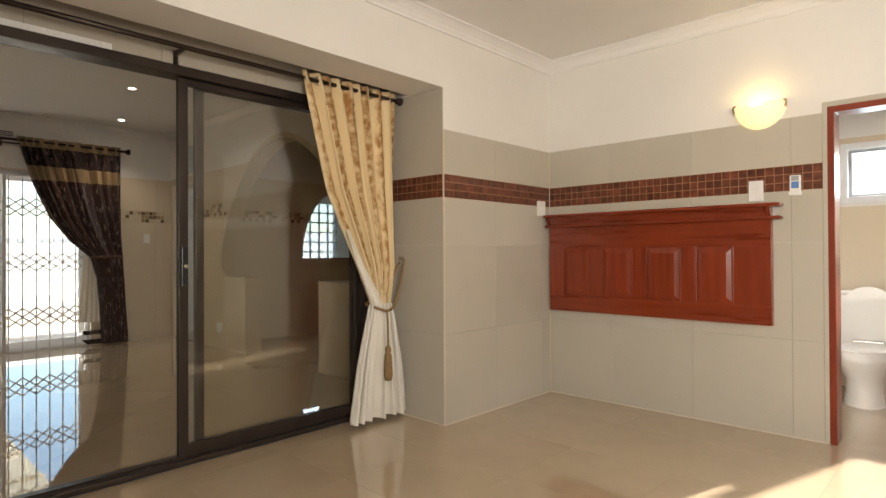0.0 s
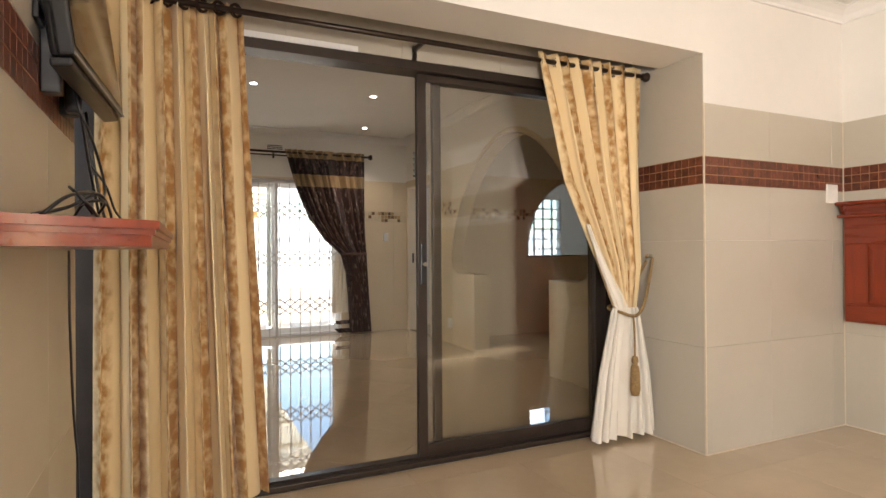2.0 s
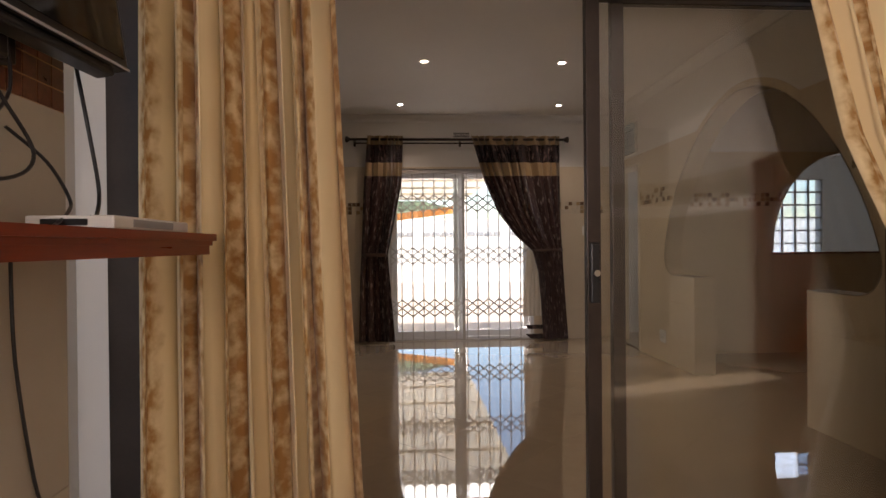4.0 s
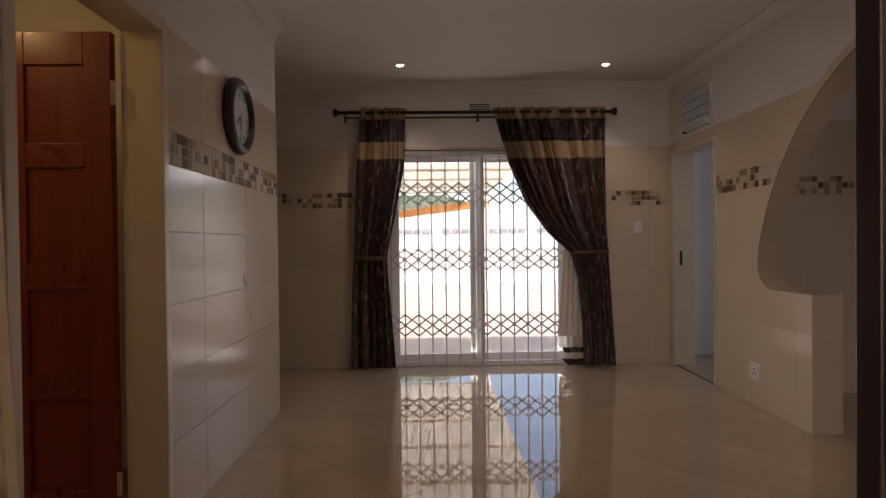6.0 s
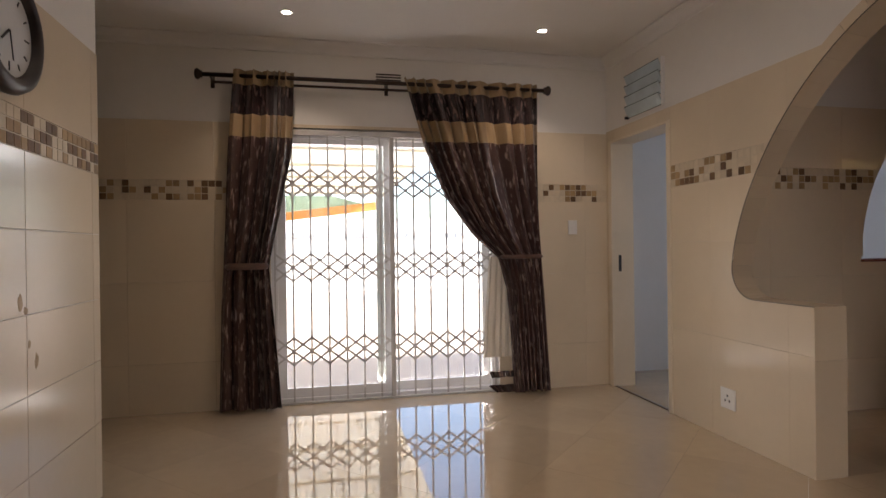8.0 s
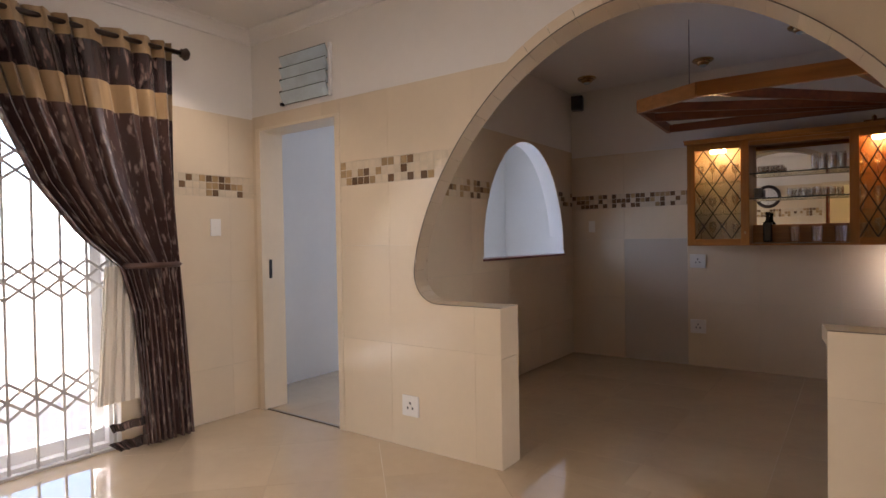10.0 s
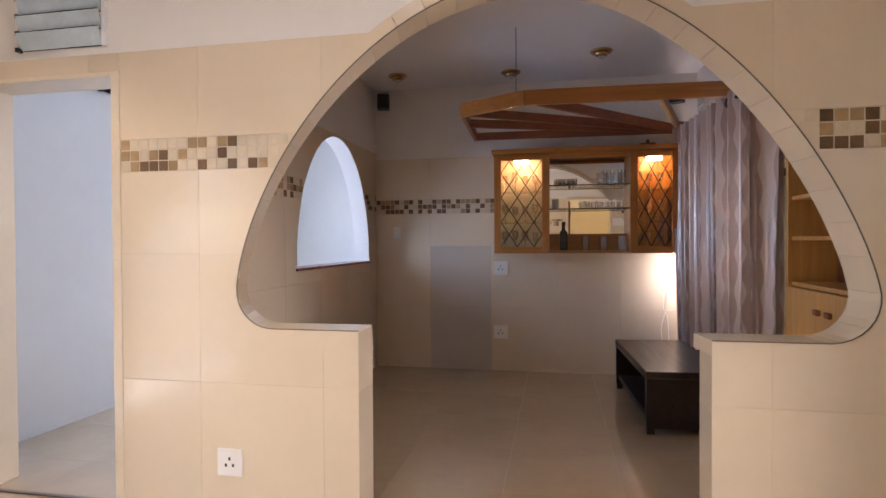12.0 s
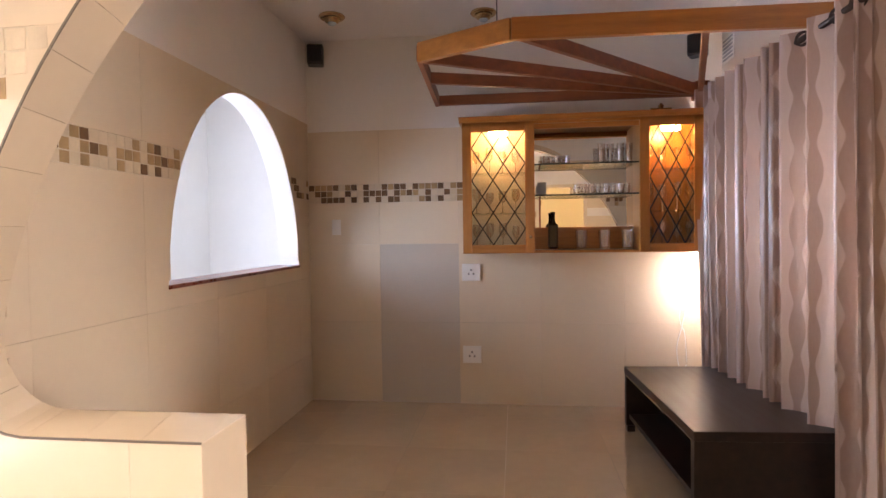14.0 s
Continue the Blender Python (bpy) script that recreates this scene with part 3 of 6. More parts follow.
# ---- patio door and security gate ----
G0, G1 = 0.50, 2.32
pd = thing("door_2", (GATE_X - 0.1, 1.4, 0), "white aluminium sliding patio door letting in strong daylight", "patio door", "", "structure")
part("head", box(GATE_X - 0.15, GATE_X - 0.05, G0, G1, 2.07, 2.14, 0.003), M["white_metal"], pd)
part("sill", box(GATE_X - 0.15, GATE_X - 0.05, G0, G1, 0, 0.04, 0.003), M["white_metal"], pd)
part("jamb", box(GATE_X - 0.15, GATE_X - 0.05, G0, G0 + 0.05, 0.04, 2.07, 0.003), M["white_metal"], pd)
part("jamb", box(GATE_X - 0.15, GATE_X - 0.05, G1 - 0.05, G1, 0.04, 2.07, 0.003), M["white_metal"], pd)
framed_panel("sliding_panel", pd, GATE_X - 0.085, G0 + 0.05, 1.44, 0.04, 2.07, 0.06, 0.03, "white_metal", "clear")
framed_panel("fixed_panel", pd, GATE_X - 0.125, 1.32, G1 - 0.05, 0.04, 2.07, 0.06, 0.03, "white_metal", "clear")

sg = thing("security_gate", (GATE_X - 0.02, 1.4, 0), "expanding steel trellis security gate closed across the patio door", "security gate")
part("top_track", box(GATE_X - 0.045, GATE_X + 0.005, G0, G1, 2.085, 2.125, 0.003), M["gate_metal"], sg)
part("bottom_track", box(GATE_X - 0.04, GATE_X, G0, G1, 0.002, 0.016), M["gate_metal"], sg)
NB = 14
gy = [G0 + 0.03 + (G1 - G0 - 0.06) * k / (NB - 1) for k in range(NB)]
for y in gy:
    part("bar", box(GATE_X - 0.027, GATE_X - 0.013, y - 0.006, y + 0.006, 0.016, 2.085), M["gate_metal"], sg)
part("lock_post", box(GATE_X - 0.035, GATE_X - 0.005, 1.42, 1.455, 0.016, 2.085, 0.003), M["gate_metal"], sg)
H = 0.105
for zc in (0.41, 1.06, 1.715):
    for a, b in zip(gy, gy[1:]):
        for p, q in ((H, 0), (0, H), (0, -H), (-H, 0)):
            part("lattice_strip", beam((GATE_X - 0.020 + (0.004 if p > q else -0.004), a, zc + p), (GATE_X - 0.020 + (0.004 if p > q else -0.004), b, zc + q), 0.004, 0.015, None, 0), M["gate_metal"], sg)

# ---- doorway to the passage, louvre above ----
fr = thing("trim_door_frame", (-7.155, ARCH_Y0, 0), "cream painted steel door frame round an empty doorway", "door frame", "", "structure")
part("jamb", box(-7.60, -7.548, ARCH_Y0 - 0.012, ARCH_Y1 + 0.01, 0, 2.09, 0.004), M["cream_paint"], fr)
part("jamb", box(-6.762, -6.715, ARCH_Y0 - 0.012, ARCH_Y1 + 0.01, 0, 2.09, 0.004), M["cream_paint"], fr)
part("head", box(-7.548, -6.762, ARCH_Y0 - 0.012, ARCH_Y1 + 0.01, 2.070, 2.09, 0.003), M["cream_paint"], fr)
part("strike_plate", box(-7.548, -7.544, ARCH_Y0 + 0.05, ARCH_Y0 + 0.075, 0.98, 1.12), M["black"], fr, "dark strike plate")
part("threshold", box(-7.548, -6.762, ARCH_Y0 + 0.01, ARCH_Y0 + 0.035, 0.0, 0.008, 0.002), M["edge"], fr, "dark threshold strip")
lv = thing("louvre_window", (-7.03, ARCH_Y0, 2.22), "small louvre vent with frosted blue-grey glass blades", "louvre")
part("frame", box(-7.29, -7.27, ARCH_Y0 - 0.022, ARCH_Y0, 2.215, 2.56, 0.002), M["white_metal"], lv)
part("frame", box(-6.80, -6.78, ARCH_Y0 - 0.022, ARCH_Y0, 2.215, 2.56, 0.002), M["white_metal"], lv)
for k in range(4):
    z = 2.262 + k * 0.082
    b = box(-7.268, -6.802, -0.003, 0.003, -0.043, 0.043)
    bmesh.ops.rotate(b, cent=(0, 0, 0), matrix=Matrix.Rotation(radians(24), 3, "X"), verts=b.verts)
    bmesh.ops.translate(b, vec=(0, ARCH_Y0 - 0.024, z), verts=b.verts)
    blade = part("blade", b, M["frosted"], lv)
    for e in (-0.047, 0.043):
        b = box(-7.268, -6.802, -0.0035, 0.0035, e, e + 0.004)
        bmesh.ops.rotate(b, cent=(0, 0, 0), matrix=Matrix.Rotation(radians(24), 3, "X"), verts=b.verts)
        bmesh.ops.translate(b, vec=(0, ARCH_Y0 - 0.0245, z), verts=b.verts)
        part("blade_edge", b, M["glass_edge"], blade, "dark ground edge")
    part("clip", box(-7.278, -7.262, ARCH_Y0 - 0.036, ARCH_Y0 - 0.006, z - 0.05, z - 0.03), M["black"], lv)

# ---- glass block window ----
gb = thing("window_1", (-8.1, 5.86, 1.0), "glass block window glowing with daylight", "window", "", "structure")
for i in range(6):
    for j in range(6):
        y, z = 5.30 + i * 0.1867, 1.0 + j * 0.175
        part("glass_block", box(-8.15, -8.07, y + 0.006, y + 0.180, z + 0.006, z + 0.169, 0.012), M["block"], gb).visible_shadow = False
for i in range(7):
    part("mortar_rib", box(-8.085, -8.060, 5.290 + i * 0.1867, 5.310 + i * 0.1867, 1.0, 2.05), M["rib_mortar"], gb)
for j in range(7):
    part("mortar_rib", box(-8.084, -8.059, 5.30, 6.42, 0.989 + j * 0.175, 1.011 + j * 0.175), M["rib_mortar"], gb)

# hatch sill and lining
sill = setting("trim_hatch_sill", box(NICHE_X - 0.175, NICHE_X + 0.012, 4.66, 6.28, 1.062, 1.082, 0.003), M["red_wood"], "dark wooden sill of the arched hatch", "sill")

# ---- windows behind the camera and in the bathroom ----
# unseen window, placed here only as the opening for the bedroom's daylight
bw = thing("window_2", (1.65, TV_Y - 0.06, 1.0), "assumed bedroom window with a white frame, out of view", "window", "", "structure")
for x in (0.9, 1.625, 2.35):
    part("frame", box(x, x + 0.05, TV_Y - 0.10, TV_Y - 0.05, 1.0, 2.1), M["white_metal"], bw)
for z in (1.0, 2.05):
    for x in (0.95, 1.675):
        part("frame", box(x, x + 0.675, TV_Y - 0.10, TV_Y - 0.05, z, z + 0.05), M["white_metal"], bw)
tw = thing("window_3", (0.165, 6.07, 1.55), "small white framed bathroom window with daylight behind", "window", "", "structure")
for a in ((-0.29, -0.24), (0.57, 0.62)):
    part("frame", box(a[0], a[1], 5.985, 6.10, 1.55, 2.05, 0.003), M["white_metal"], tw)
for z in (1.55, 2.0):
    part("frame", box(-0.24, 0.57, 5.985, 6.10, z, z + 0.05, 0.003), M["white_metal"], tw)
for a in ((-0.24, -0.215), (0.15, 0.175), (0.545, 0.57)):
    part("sash", box(a[0], a[1], 6.04, 6.07, 1.60, 2.0), M["grey"], tw)
for z in (1.60, 1.975):
    part("sash", box(-0.215, 0.545, 6.042, 6.068, z, z + 0.025), M["grey"], tw)
part("pane", box(-0.24, 0.57, 6.055, 6.06, 1.60, 2.0), M["block"], tw, "frosted pane").visible_shadow = False

# ---- bathroom door frame, red wood ----
bf = thing("trim_bathroom_door_frame", (0.34, WALL_A, 0), "dark red varnished wooden door frame", "door frame", "", "structure")
part("jamb", box(-0.08, -0.045, WALL_A - 0.012, WALL_A + 0.15, 0, 2.0, 0.004), M["red_wood_v"], bf)
part("jamb", box(0.725, 0.76, WALL_A - 0.012, WALL_A + 0.15, 0, 2.0, 0.004), M["red_wood_v"], bf)
part("head", box(-0.045, 0.725, WALL_A - 0.012, WALL_A + 0.15, 1.965, 2.0, 0.004), M["red_wood"], bf)
part("beading", box(-0.105, -0.08, WALL_A - 0.014, WALL_A, 0, 2.03, 0.004), M["tile_a"], bf)
part("beading", box(-0.08, 0.785, WALL_A - 0.014, WALL_A, 2.0, 2.03, 0.004), M["tile_a"], bf)

bd = thing("door_4", (0.74, WALL_A + 0.16, 0), "red mahogany bathroom door standing open", "door", "", "structure")
part("leaf", box(0.722, 0.752, WALL_A + 0.155, WALL_A + 0.915, 0.01, 1.96, 0.003), M["red_wood_v"], bd)
for a, b in ((0.155, 0.265), (0.48, 0.59), (0.805, 0.915)):
    part("stile", box(0.714, 0.722, WALL_A + a, WALL_A + b, 0.01, 1.96, 0.002), M["red_wood_v"], bd)
part("handle", rod((0.714, WALL_A + 0.86, 1.0), (0.665, WALL_A + 0.86, 1.0), 0.011), M["chrome"], bd)


def toilet():
    t = thing("toilet", (-0.07, 5.55, 0), "white ceramic toilet with its lid raised", "toilet")
    cx, cy = -0.07, 5.42
    # pedestal and bowl
    bm = bmesh.new()
    prof = [(0.0, 0.13, 0.20), (0.10, 0.115, 0.19), (0.20, 0.12, 0.19), (0.28, 0.15, 0.23), (0.34, 0.18, 0.265), (0.40, 0.19, 0.28)]
    rings = []
    for z, rx, ry in prof:
        rings.append([bm.verts.new((cx + rx * math.cos(a), cy + ry * math.sin(a) - (0.04 if z > 0.25 else 0), z)) for a in [2 * math.pi * k / 28 for k in range(28)]])
    for a, b in zip(rings, rings[1:]):
        for k in range(28):
            bm.faces.new((a[k], a[(k + 1) % 28], b[(k + 1) % 28], b[k]))
    bm.faces.new(rings[-1])
    part("bowl", bm, M["ceramic"], t, smooth=True)
    ring = [(cx + 0.195 * math.cos(2 * math.pi * k / 32), cy - 0.04 + 0.285 * math.sin(2 * math.pi * k / 32)) for k in range(32)]
    part("seat", prism(ring, "z", 0.402, 0.425), M["ceramic"], t)
    lid = [(cx + 0.19 * math.cos(2 * math.pi * k / 32), 0.65 + 0.215 * math.sin(2 * math.pi * k / 32)) for k in range(32)]
    part("lid", prism(lid, "y", 5.66, 5.68), M["ceramic"], t)
    pad = [(cx + 0.14 * math.cos(2 * math.pi * k / 32), 0.66 + 0.15 * math.sin(2 * math.pi * k / 32)) for k in range(32)]
    part("lid_panel", prism(pad, "y", 5.652, 5.661), M["ceramic"], t)
    part("hinge", rod((cx - 0.10, 5.655, 0.43), (cx + 0.10, 5.655, 0.43), 0.012), M["chrome"], t)
    part("cistern", box(cx - 0.21, cx + 0.21, 5.70, 5.90, 0.40, 0.80, 0.02), M["ceramic"], t)
    part("cistern_lid", box(cx - 0.22, cx + 0.22, 5.69, 5.91, 0.80, 0.83, 0.01), M["ceramic"], t)
    part("flush_button", rod((cx, 5.80, 0.83), (cx, 5.80, 0.84), 0.025), M["chrome"], t)
    part("pipe_box", box(cx - 0.10, cx + 0.10, 5.58, 5.99, 0.0, 0.40, 0.01), M["ceramic"], t)


toilet()


# ---- curtains ----
def curtain_mesh(axis, plane, levels, folds, amp, mats, bands=(), nu=None, thick=0.004, seed=1, slant=0.0):
    """A hanging cloth. levels: (z, left, right, fold depth factor) from top to bottom; the cloth runs along the other axis.
    bands: (z below which the next material starts)."""
    rng = random.Random(seed)
    nu = nu or folds * 10
    nv = 46
    bm = bmesh.new()
    ztop, zbot = levels[0][0], levels[-1][0]
    ph = [rng.uniform(-0.5, 0.5) for _ in range(folds + 2)]
    grid = []
    uv = bm.loops.layers.uv.new("UVMap")
    cuts = [0.0]
    for _ in range(folds):
        cuts.append(cuts[-1] + rng.choice((0.55, 0.75, 1.0, 1.1, 1.7)))
    cuts = [c / cuts[-1] for c in cuts]
    width = 0.17 * folds
    for j in range(nv + 1):
        z = ztop + (zbot - ztop) * j / nv
        k = 0
        while k < len(levels) - 2 and z < levels[k + 1][0]:
            k += 1
        za, la, ra, fa = levels[k]
        zb, lb, rb, fb = levels[k + 1]
        s = min(1, max(0, (za - z) / (za - zb)))
        s2 = s
        left, right, fd = la + (lb - la) * s2, ra + (rb - ra) * s2, fa + (fb - fa) * s2
        row = []
        for i in range(nu + 1):
            u = i / nu
            k2 = 0
            while k2 < folds - 1 and u > cuts[k2 + 1]:
                k2 += 1
            w = min(k2 + (u - cuts[k2]) / (cuts[k2 + 1] - cuts[k2]), folds - 0.0001)
            wob = ph[int(w)] * (1 - w % 1) + ph[int(w) + 1] * (w % 1)
            a = 2 * math.pi * (w + 0.18 * wob * math.sin(2.1 * z + wob * 5))
            d = amp * fd * (math.sin(a) + 0.28 * math.sin(2 * a + wob * 4 + z) + 0.5 * wob * math.sin(1.3 * z + 6 * wob))
            along = left + (right - left) * u + 0.012 * fd * math.sin(2 * a)
            row.append(bm.verts.new((plane + d + slant * (u - 0.5), along, z) if axis == "x" else (along, plane + d, z)))
        grid.append(row)
    for j in range(nv):
        z = ztop + (zbot - ztop) * (j + 0.5) / nv
        idx = sum(1 for b in bands if z < b)
        for i in range(nu):
            f = bm.faces.new((grid[j][i], grid[j][i + 1], grid[j + 1][i + 1], grid[j + 1][i]))
            f.smooth = True
            f.material_index = idx % len(mats)
            for lp, (du, dv) in zip(f.loops, ((0, 0), (1, 0), (1, 1), (0, 1))):
                lp[uv].uv = ((i + du) / nu * width, ztop + (zbot - ztop) * (j + dv) / nv)
    # the back of the cloth and its rim
    off = Vector((thick, 0, 0)) if axis == "x" else Vector((0, thick, 0))
    rear = [[bm.verts.new(v.co - off) for v in row] for row in grid]
    for f in list(bm.faces):
        f.normal_flip()
    for j in range(nv):
        idx = sum(1 for b in bands if ztop + (zbot - ztop) * (j + 0.5) / nv < b)
        for i in range(nu):
            f = bm.faces.new((rear[j][i], rear[j][i + 1], rear[j + 1][i + 1], rear[j + 1][i]))
            f.material_index = idx % len(mats)
            for lp, (du, dv) in zip(f.loops, ((0, 0), (1, 0), (1, 1), (0, 1))):
                lp[uv].uv = ((i + du) / nu * width, ztop + (zbot - ztop) * (j + dv) / nv)
        for i, k in ((0, 1), (nu, -1)):
            f = bm.faces.new((grid[j][i], grid[j + 1][i], rear[j + 1][i], rear[j][i])[::k])
            f.material_index = idx % len(mats)
    for f in bm.faces:
        f.smooth = True
    bm.normal_update()
    return bm


def eyelets(parent, axis, plane, z, places, r=0.022):
    for a in places:
        c = (plane, a, z) if axis == "x" else (a, plane, z)
        bm = bmesh.new()
        for k in range(16):
            t0, t1 = 2 * math.pi * k / 16, 2 * math.pi * (k + 1) / 16
            p = [(r * math.cos(t), r * math.sin(t)) for t in (t0, t1)]
            q = [((r + 0.010) * math.cos(t), (r + 0.010) * math.sin(t)) for t in (t0, t1)]
            for off in (-0.006, 0.006):
                pts = [Vector((off, *p[0])), Vector((off, *p[1])), Vector((off, *q[1])), Vector((off, *q[0]))]
                bm.faces.new([bm.verts.new(v) for v in pts])
        bmesh.ops.remove_doubles(bm, verts=bm.verts, dist=0.0001)
        bmesh.ops.rotate(bm, cent=(0, 0, 0), matrix=Matrix.Rotation(radians(35 if axis == "x" else 125), 3, "Z"), verts=bm.verts)
        bmesh.ops.translate(bm, vec=c, verts=bm.verts)
        part("eyelet", bm, M["rod"], parent, "dark metal eyelet")


def curtain_rod(name, axis, plane, a0, a1, z, r, brackets, wall_at, label, ball=0.03):
    def at(a, zz=z, p=plane):
        return (p, a, zz) if axis == "x" else (a, p, zz)
    t = thing(name, at((a0 + a1) / 2), label, "curtain rod")
    part("pole", rod(at(a0), at(a1), r, 14), M["rod"], t, smooth=True)
    for a, s in ((a0, -1), (a1, 1)):
        prof = [(0.008, 0.0), (ball * 0.7, 0.004), (ball * 0.55, 0.012), (ball * 0.8, 0.02), (ball, 0.035), (ball * 0.8, 0.05), (0.004, 0.058)]
        part("finial", lathe([(q, s * h) for q, h in prof], at(a), 16, "y" if axis == "x" else "x"), M["rod"], t, smooth=True)
    for a in brackets:
        lo, hi = sorted((wall_at, plane))
        part("bracket", box(lo, hi, a - 0.008, a + 0.008, z - 0.012, z + 0.012, 0.002) if axis == "x" else box(a - 0.008, a + 0.008, lo, hi, z - 0.012, z + 0.012, 0.002), M["rod"], t)
        part("bracket_plate", box(wall_at, wall_at + 0.006, a - 0.014, a + 0.014, z - 0.07, z + 0.02) if axis == "x" else box(a - 0.014, a + 0.014, wall_at - 0.006, wall_at, z - 0.07, z + 0.02), M["rod"], t)
    return t


# bedroom: gold curtains on a dark rod
RX, RZ = -2.43, 2.225
curtain_rod("curtain_rod", "x", RX, -0.22, 2.84, RZ, 0.014, (0.0, 1.37, 2.80), DOOR_X + 0.04, "long dark metal curtain rod above the sliding door", 0.03)
gc = thing("curtain", (RX, 2.6, 0), "gold damask eyelet curtain tied back, showing its cream lining", "curtain", "gold curtains")
part("cloth", curtain_mesh("x", RX, [(2.27, 2.06, 2.82, 1.0), (1.55, 2.26, 2.82, 1.0), (1.05, 2.50, 2.82, 0.85), (0.76, 2.62, 2.76, 0.7)], 9, 0.035, [M["gold_cloth"]], seed=4), M["gold_cloth"], gc)
part("lining", curtain_mesh("x", RX + 0.02, [(0.80, 2.58, 2.76, 0.7), (0.72, 2.56, 2.78, 0.8), (0.40, 2.47, 2.83, 1.1), (0.035, 2.40, 2.87, 1.4)], 6, 0.04, [M["cream_lining"]], seed=7), M["cream_lining"], gc, "cream lining below the tie")
part("lining_edge", curtain_mesh("x", RX + 0.035, [(1.30, 2.37, 2.40, 0.5), (1.05, 2.47, 2.53, 0.5), (0.90, 2.54, 2.63, 0.6), (0.77, 2.60, 2.70, 0.6)], 2, 0.012, [M["cream_lining"]], seed=9), M["cream_lining"], gc, "cream lining turned out")
part("tie_rope", tube([(RX + 0.03, 2.885, 1.10), (RX + 0.06, 2.83, 0.98), (RX + 0.085, 2.76, 0.83), (RX + 0.10, 2.68, 0.76), (RX + 0.06, 2.60, 0.78), (RX - 0.06, 2.61, 0.80), (RX - 0.06, 2.75, 0.85), (RX - 0.02, 2.885, 1.08)], 0.009), M["rope"], gc, "twisted gold rope tie", True)
part("tassel_cord", tube([(RX + 0.10, 2.66, 0.76), (RX + 0.115, 2.655, 0.66), (RX + 0.115, 2.655, 0.53)], 0.006), M["rope"], gc, "", True)
part("tassel", lathe([(0.004, 0.0), (0.018, -0.012), (0.021, -0.035), (0.014, -0.05), (0.024, -0.07), (0.030, -0.20), (0.022, -0.235), (0.003, -0.236)], (RX + 0.115, 2.655, 0.53), 18), M["rope"], gc, "gold tassel", True)
part("tie_hook", rod((RX + 0.02, 2.89, 1.11), (RX + 0.02, 2.85, 1.11), 0.012), M["chrome"], gc, "small metal wall hook")
eyelets(gc, "x", RX, RZ, [2.10 + 0.085 * k for k in range(9)])
gl = thing("curtain", (RX, 0.2, 0), "gold damask eyelet curtain hanging straight and open", "curtain", "gold curtains")
part("cloth", curtain_mesh("x", RX - 0.02, [(2.27, -0.07, 0.50, 0.9), (1.2, -0.08, 0.545, 1.0), (0.03, -0.09, 0.60, 1.15)], 9, 0.050, [M["gold_cloth"]], seed=12, slant=-0.14), M["gold_cloth"], gl)
eyelets(gl, "x", RX, RZ, [-0.03 + 0.07 * k for k in range(8)])

# living room: brown satin curtains
BX, BZ = GATE_X + 0.115, 2.485
curtain_rod("curtain_rod", "x", BX, 0.05, 2.69, BZ, 0.016, (0.10, 1.40, 2.64), GATE_X, "dark double curtain rod with ball ends", 0.042)
part("second_pole", rod((GATE_X + 0.05, 0.10, BZ - 0.035), (GATE_X + 0.05, 2.62, BZ - 0.035), 0.010), M["rod"], bpy.data.objects["curtain_rod.001"])
airb = thing("air_brick", (GATE_X, 1.42, 2.54), "slotted white air vent in the wall", "vent")
for k in range(3):
    part("slot", box(GATE_X, GATE_X + 0.006, 1.32, 1.52, 2.535 + k * 0.022, 2.545 + k * 0.022), M["rod"], airb)
CL = [M["tan_cloth"], M["dark_cloth"], M["tan_cloth"], M["brown_cloth"]]
BANDS = (2.40, 2.195, 2.03)
bl = thing("curtain", (BX, 0.4, 0), "brown satin curtain with tan bands, gathered at the middle", "curtain", "brown curtains")
part("cloth", curtain_mesh("x", BX, [(2.53, 0.26, 0.69, 1), (1.95, 0.22, 0.68, 1), (1.45, 0.20, 0.58, 0.9), (1.08, 0.18, 0.50, 0.7), (0.80, 0.16, 0.52, 0.9), (0.02, 0.13, 0.57, 1.1)], 6, 0.036, CL, BANDS, seed=21), CL, bl)
band_bm = lathe([(0.13, -0.025), (0.147, 0.0), (0.13, 0.025)], (0, 0, 0), 24, "z", None, False)
bmesh.ops.scale(band_bm, vec=(0.44, 1.10, 1), verts=band_bm.verts)
bmesh.ops.translate(band_bm, vec=(BX, 0.34, 1.08), verts=band_bm.verts)
part("tie_band", band_bm, M["tie_cloth"], bl, "shiny tie-back band", True)
br = thing("curtain", (BX, 2.4, 0), "brown satin curtain with tan bands, swept back by a tie", "curtain", "brown curtains")
part("cloth", curtain_mesh("x", BX, [(2.53, 1.52, 2.62, 1), (1.98, 1.69, 2.63, 1), (1.60, 1.86, 2.64, 0.95), (1.30, 2.08, 2.65, 0.8), (1.11, 2.29, 2.66, 0.55), (0.85, 2.36, 2.67, 0.8), (0.02, 2.41, 2.71, 1.1)], 10, 0.036, CL, BANDS, seed=23), CL, br)
band_bm = lathe([(0.13, -0.025), (0.147, 0.0), (0.13, 0.025)], (0, 0, 0), 24, "z", None, False)
bmesh.ops.scale(band_bm, vec=(0.44, 1.30, 0.7), verts=band_bm.verts)
bmesh.ops.translate(band_bm, vec=(BX, 2.48, 1.12), verts=band_bm.verts)
part("tie_band", band_bm, M["tie_cloth"], br, "shiny tie-back band", True)
part("sheer_lining", curtain_mesh("x", BX - 0.05, [(1.12, 2.22, 2.40, 0.5), (0.30, 2.16, 2.40, 0.6)], 4, 0.018, [M["cream_lining"]], seed=25), M["cream_lining"], br, "pale lining peeping out beside the tie")
wk = thing("trailing_hem", (BX, 2.3, 0), "dark hem of the curtain bunched beside the gate", "curtain hem")
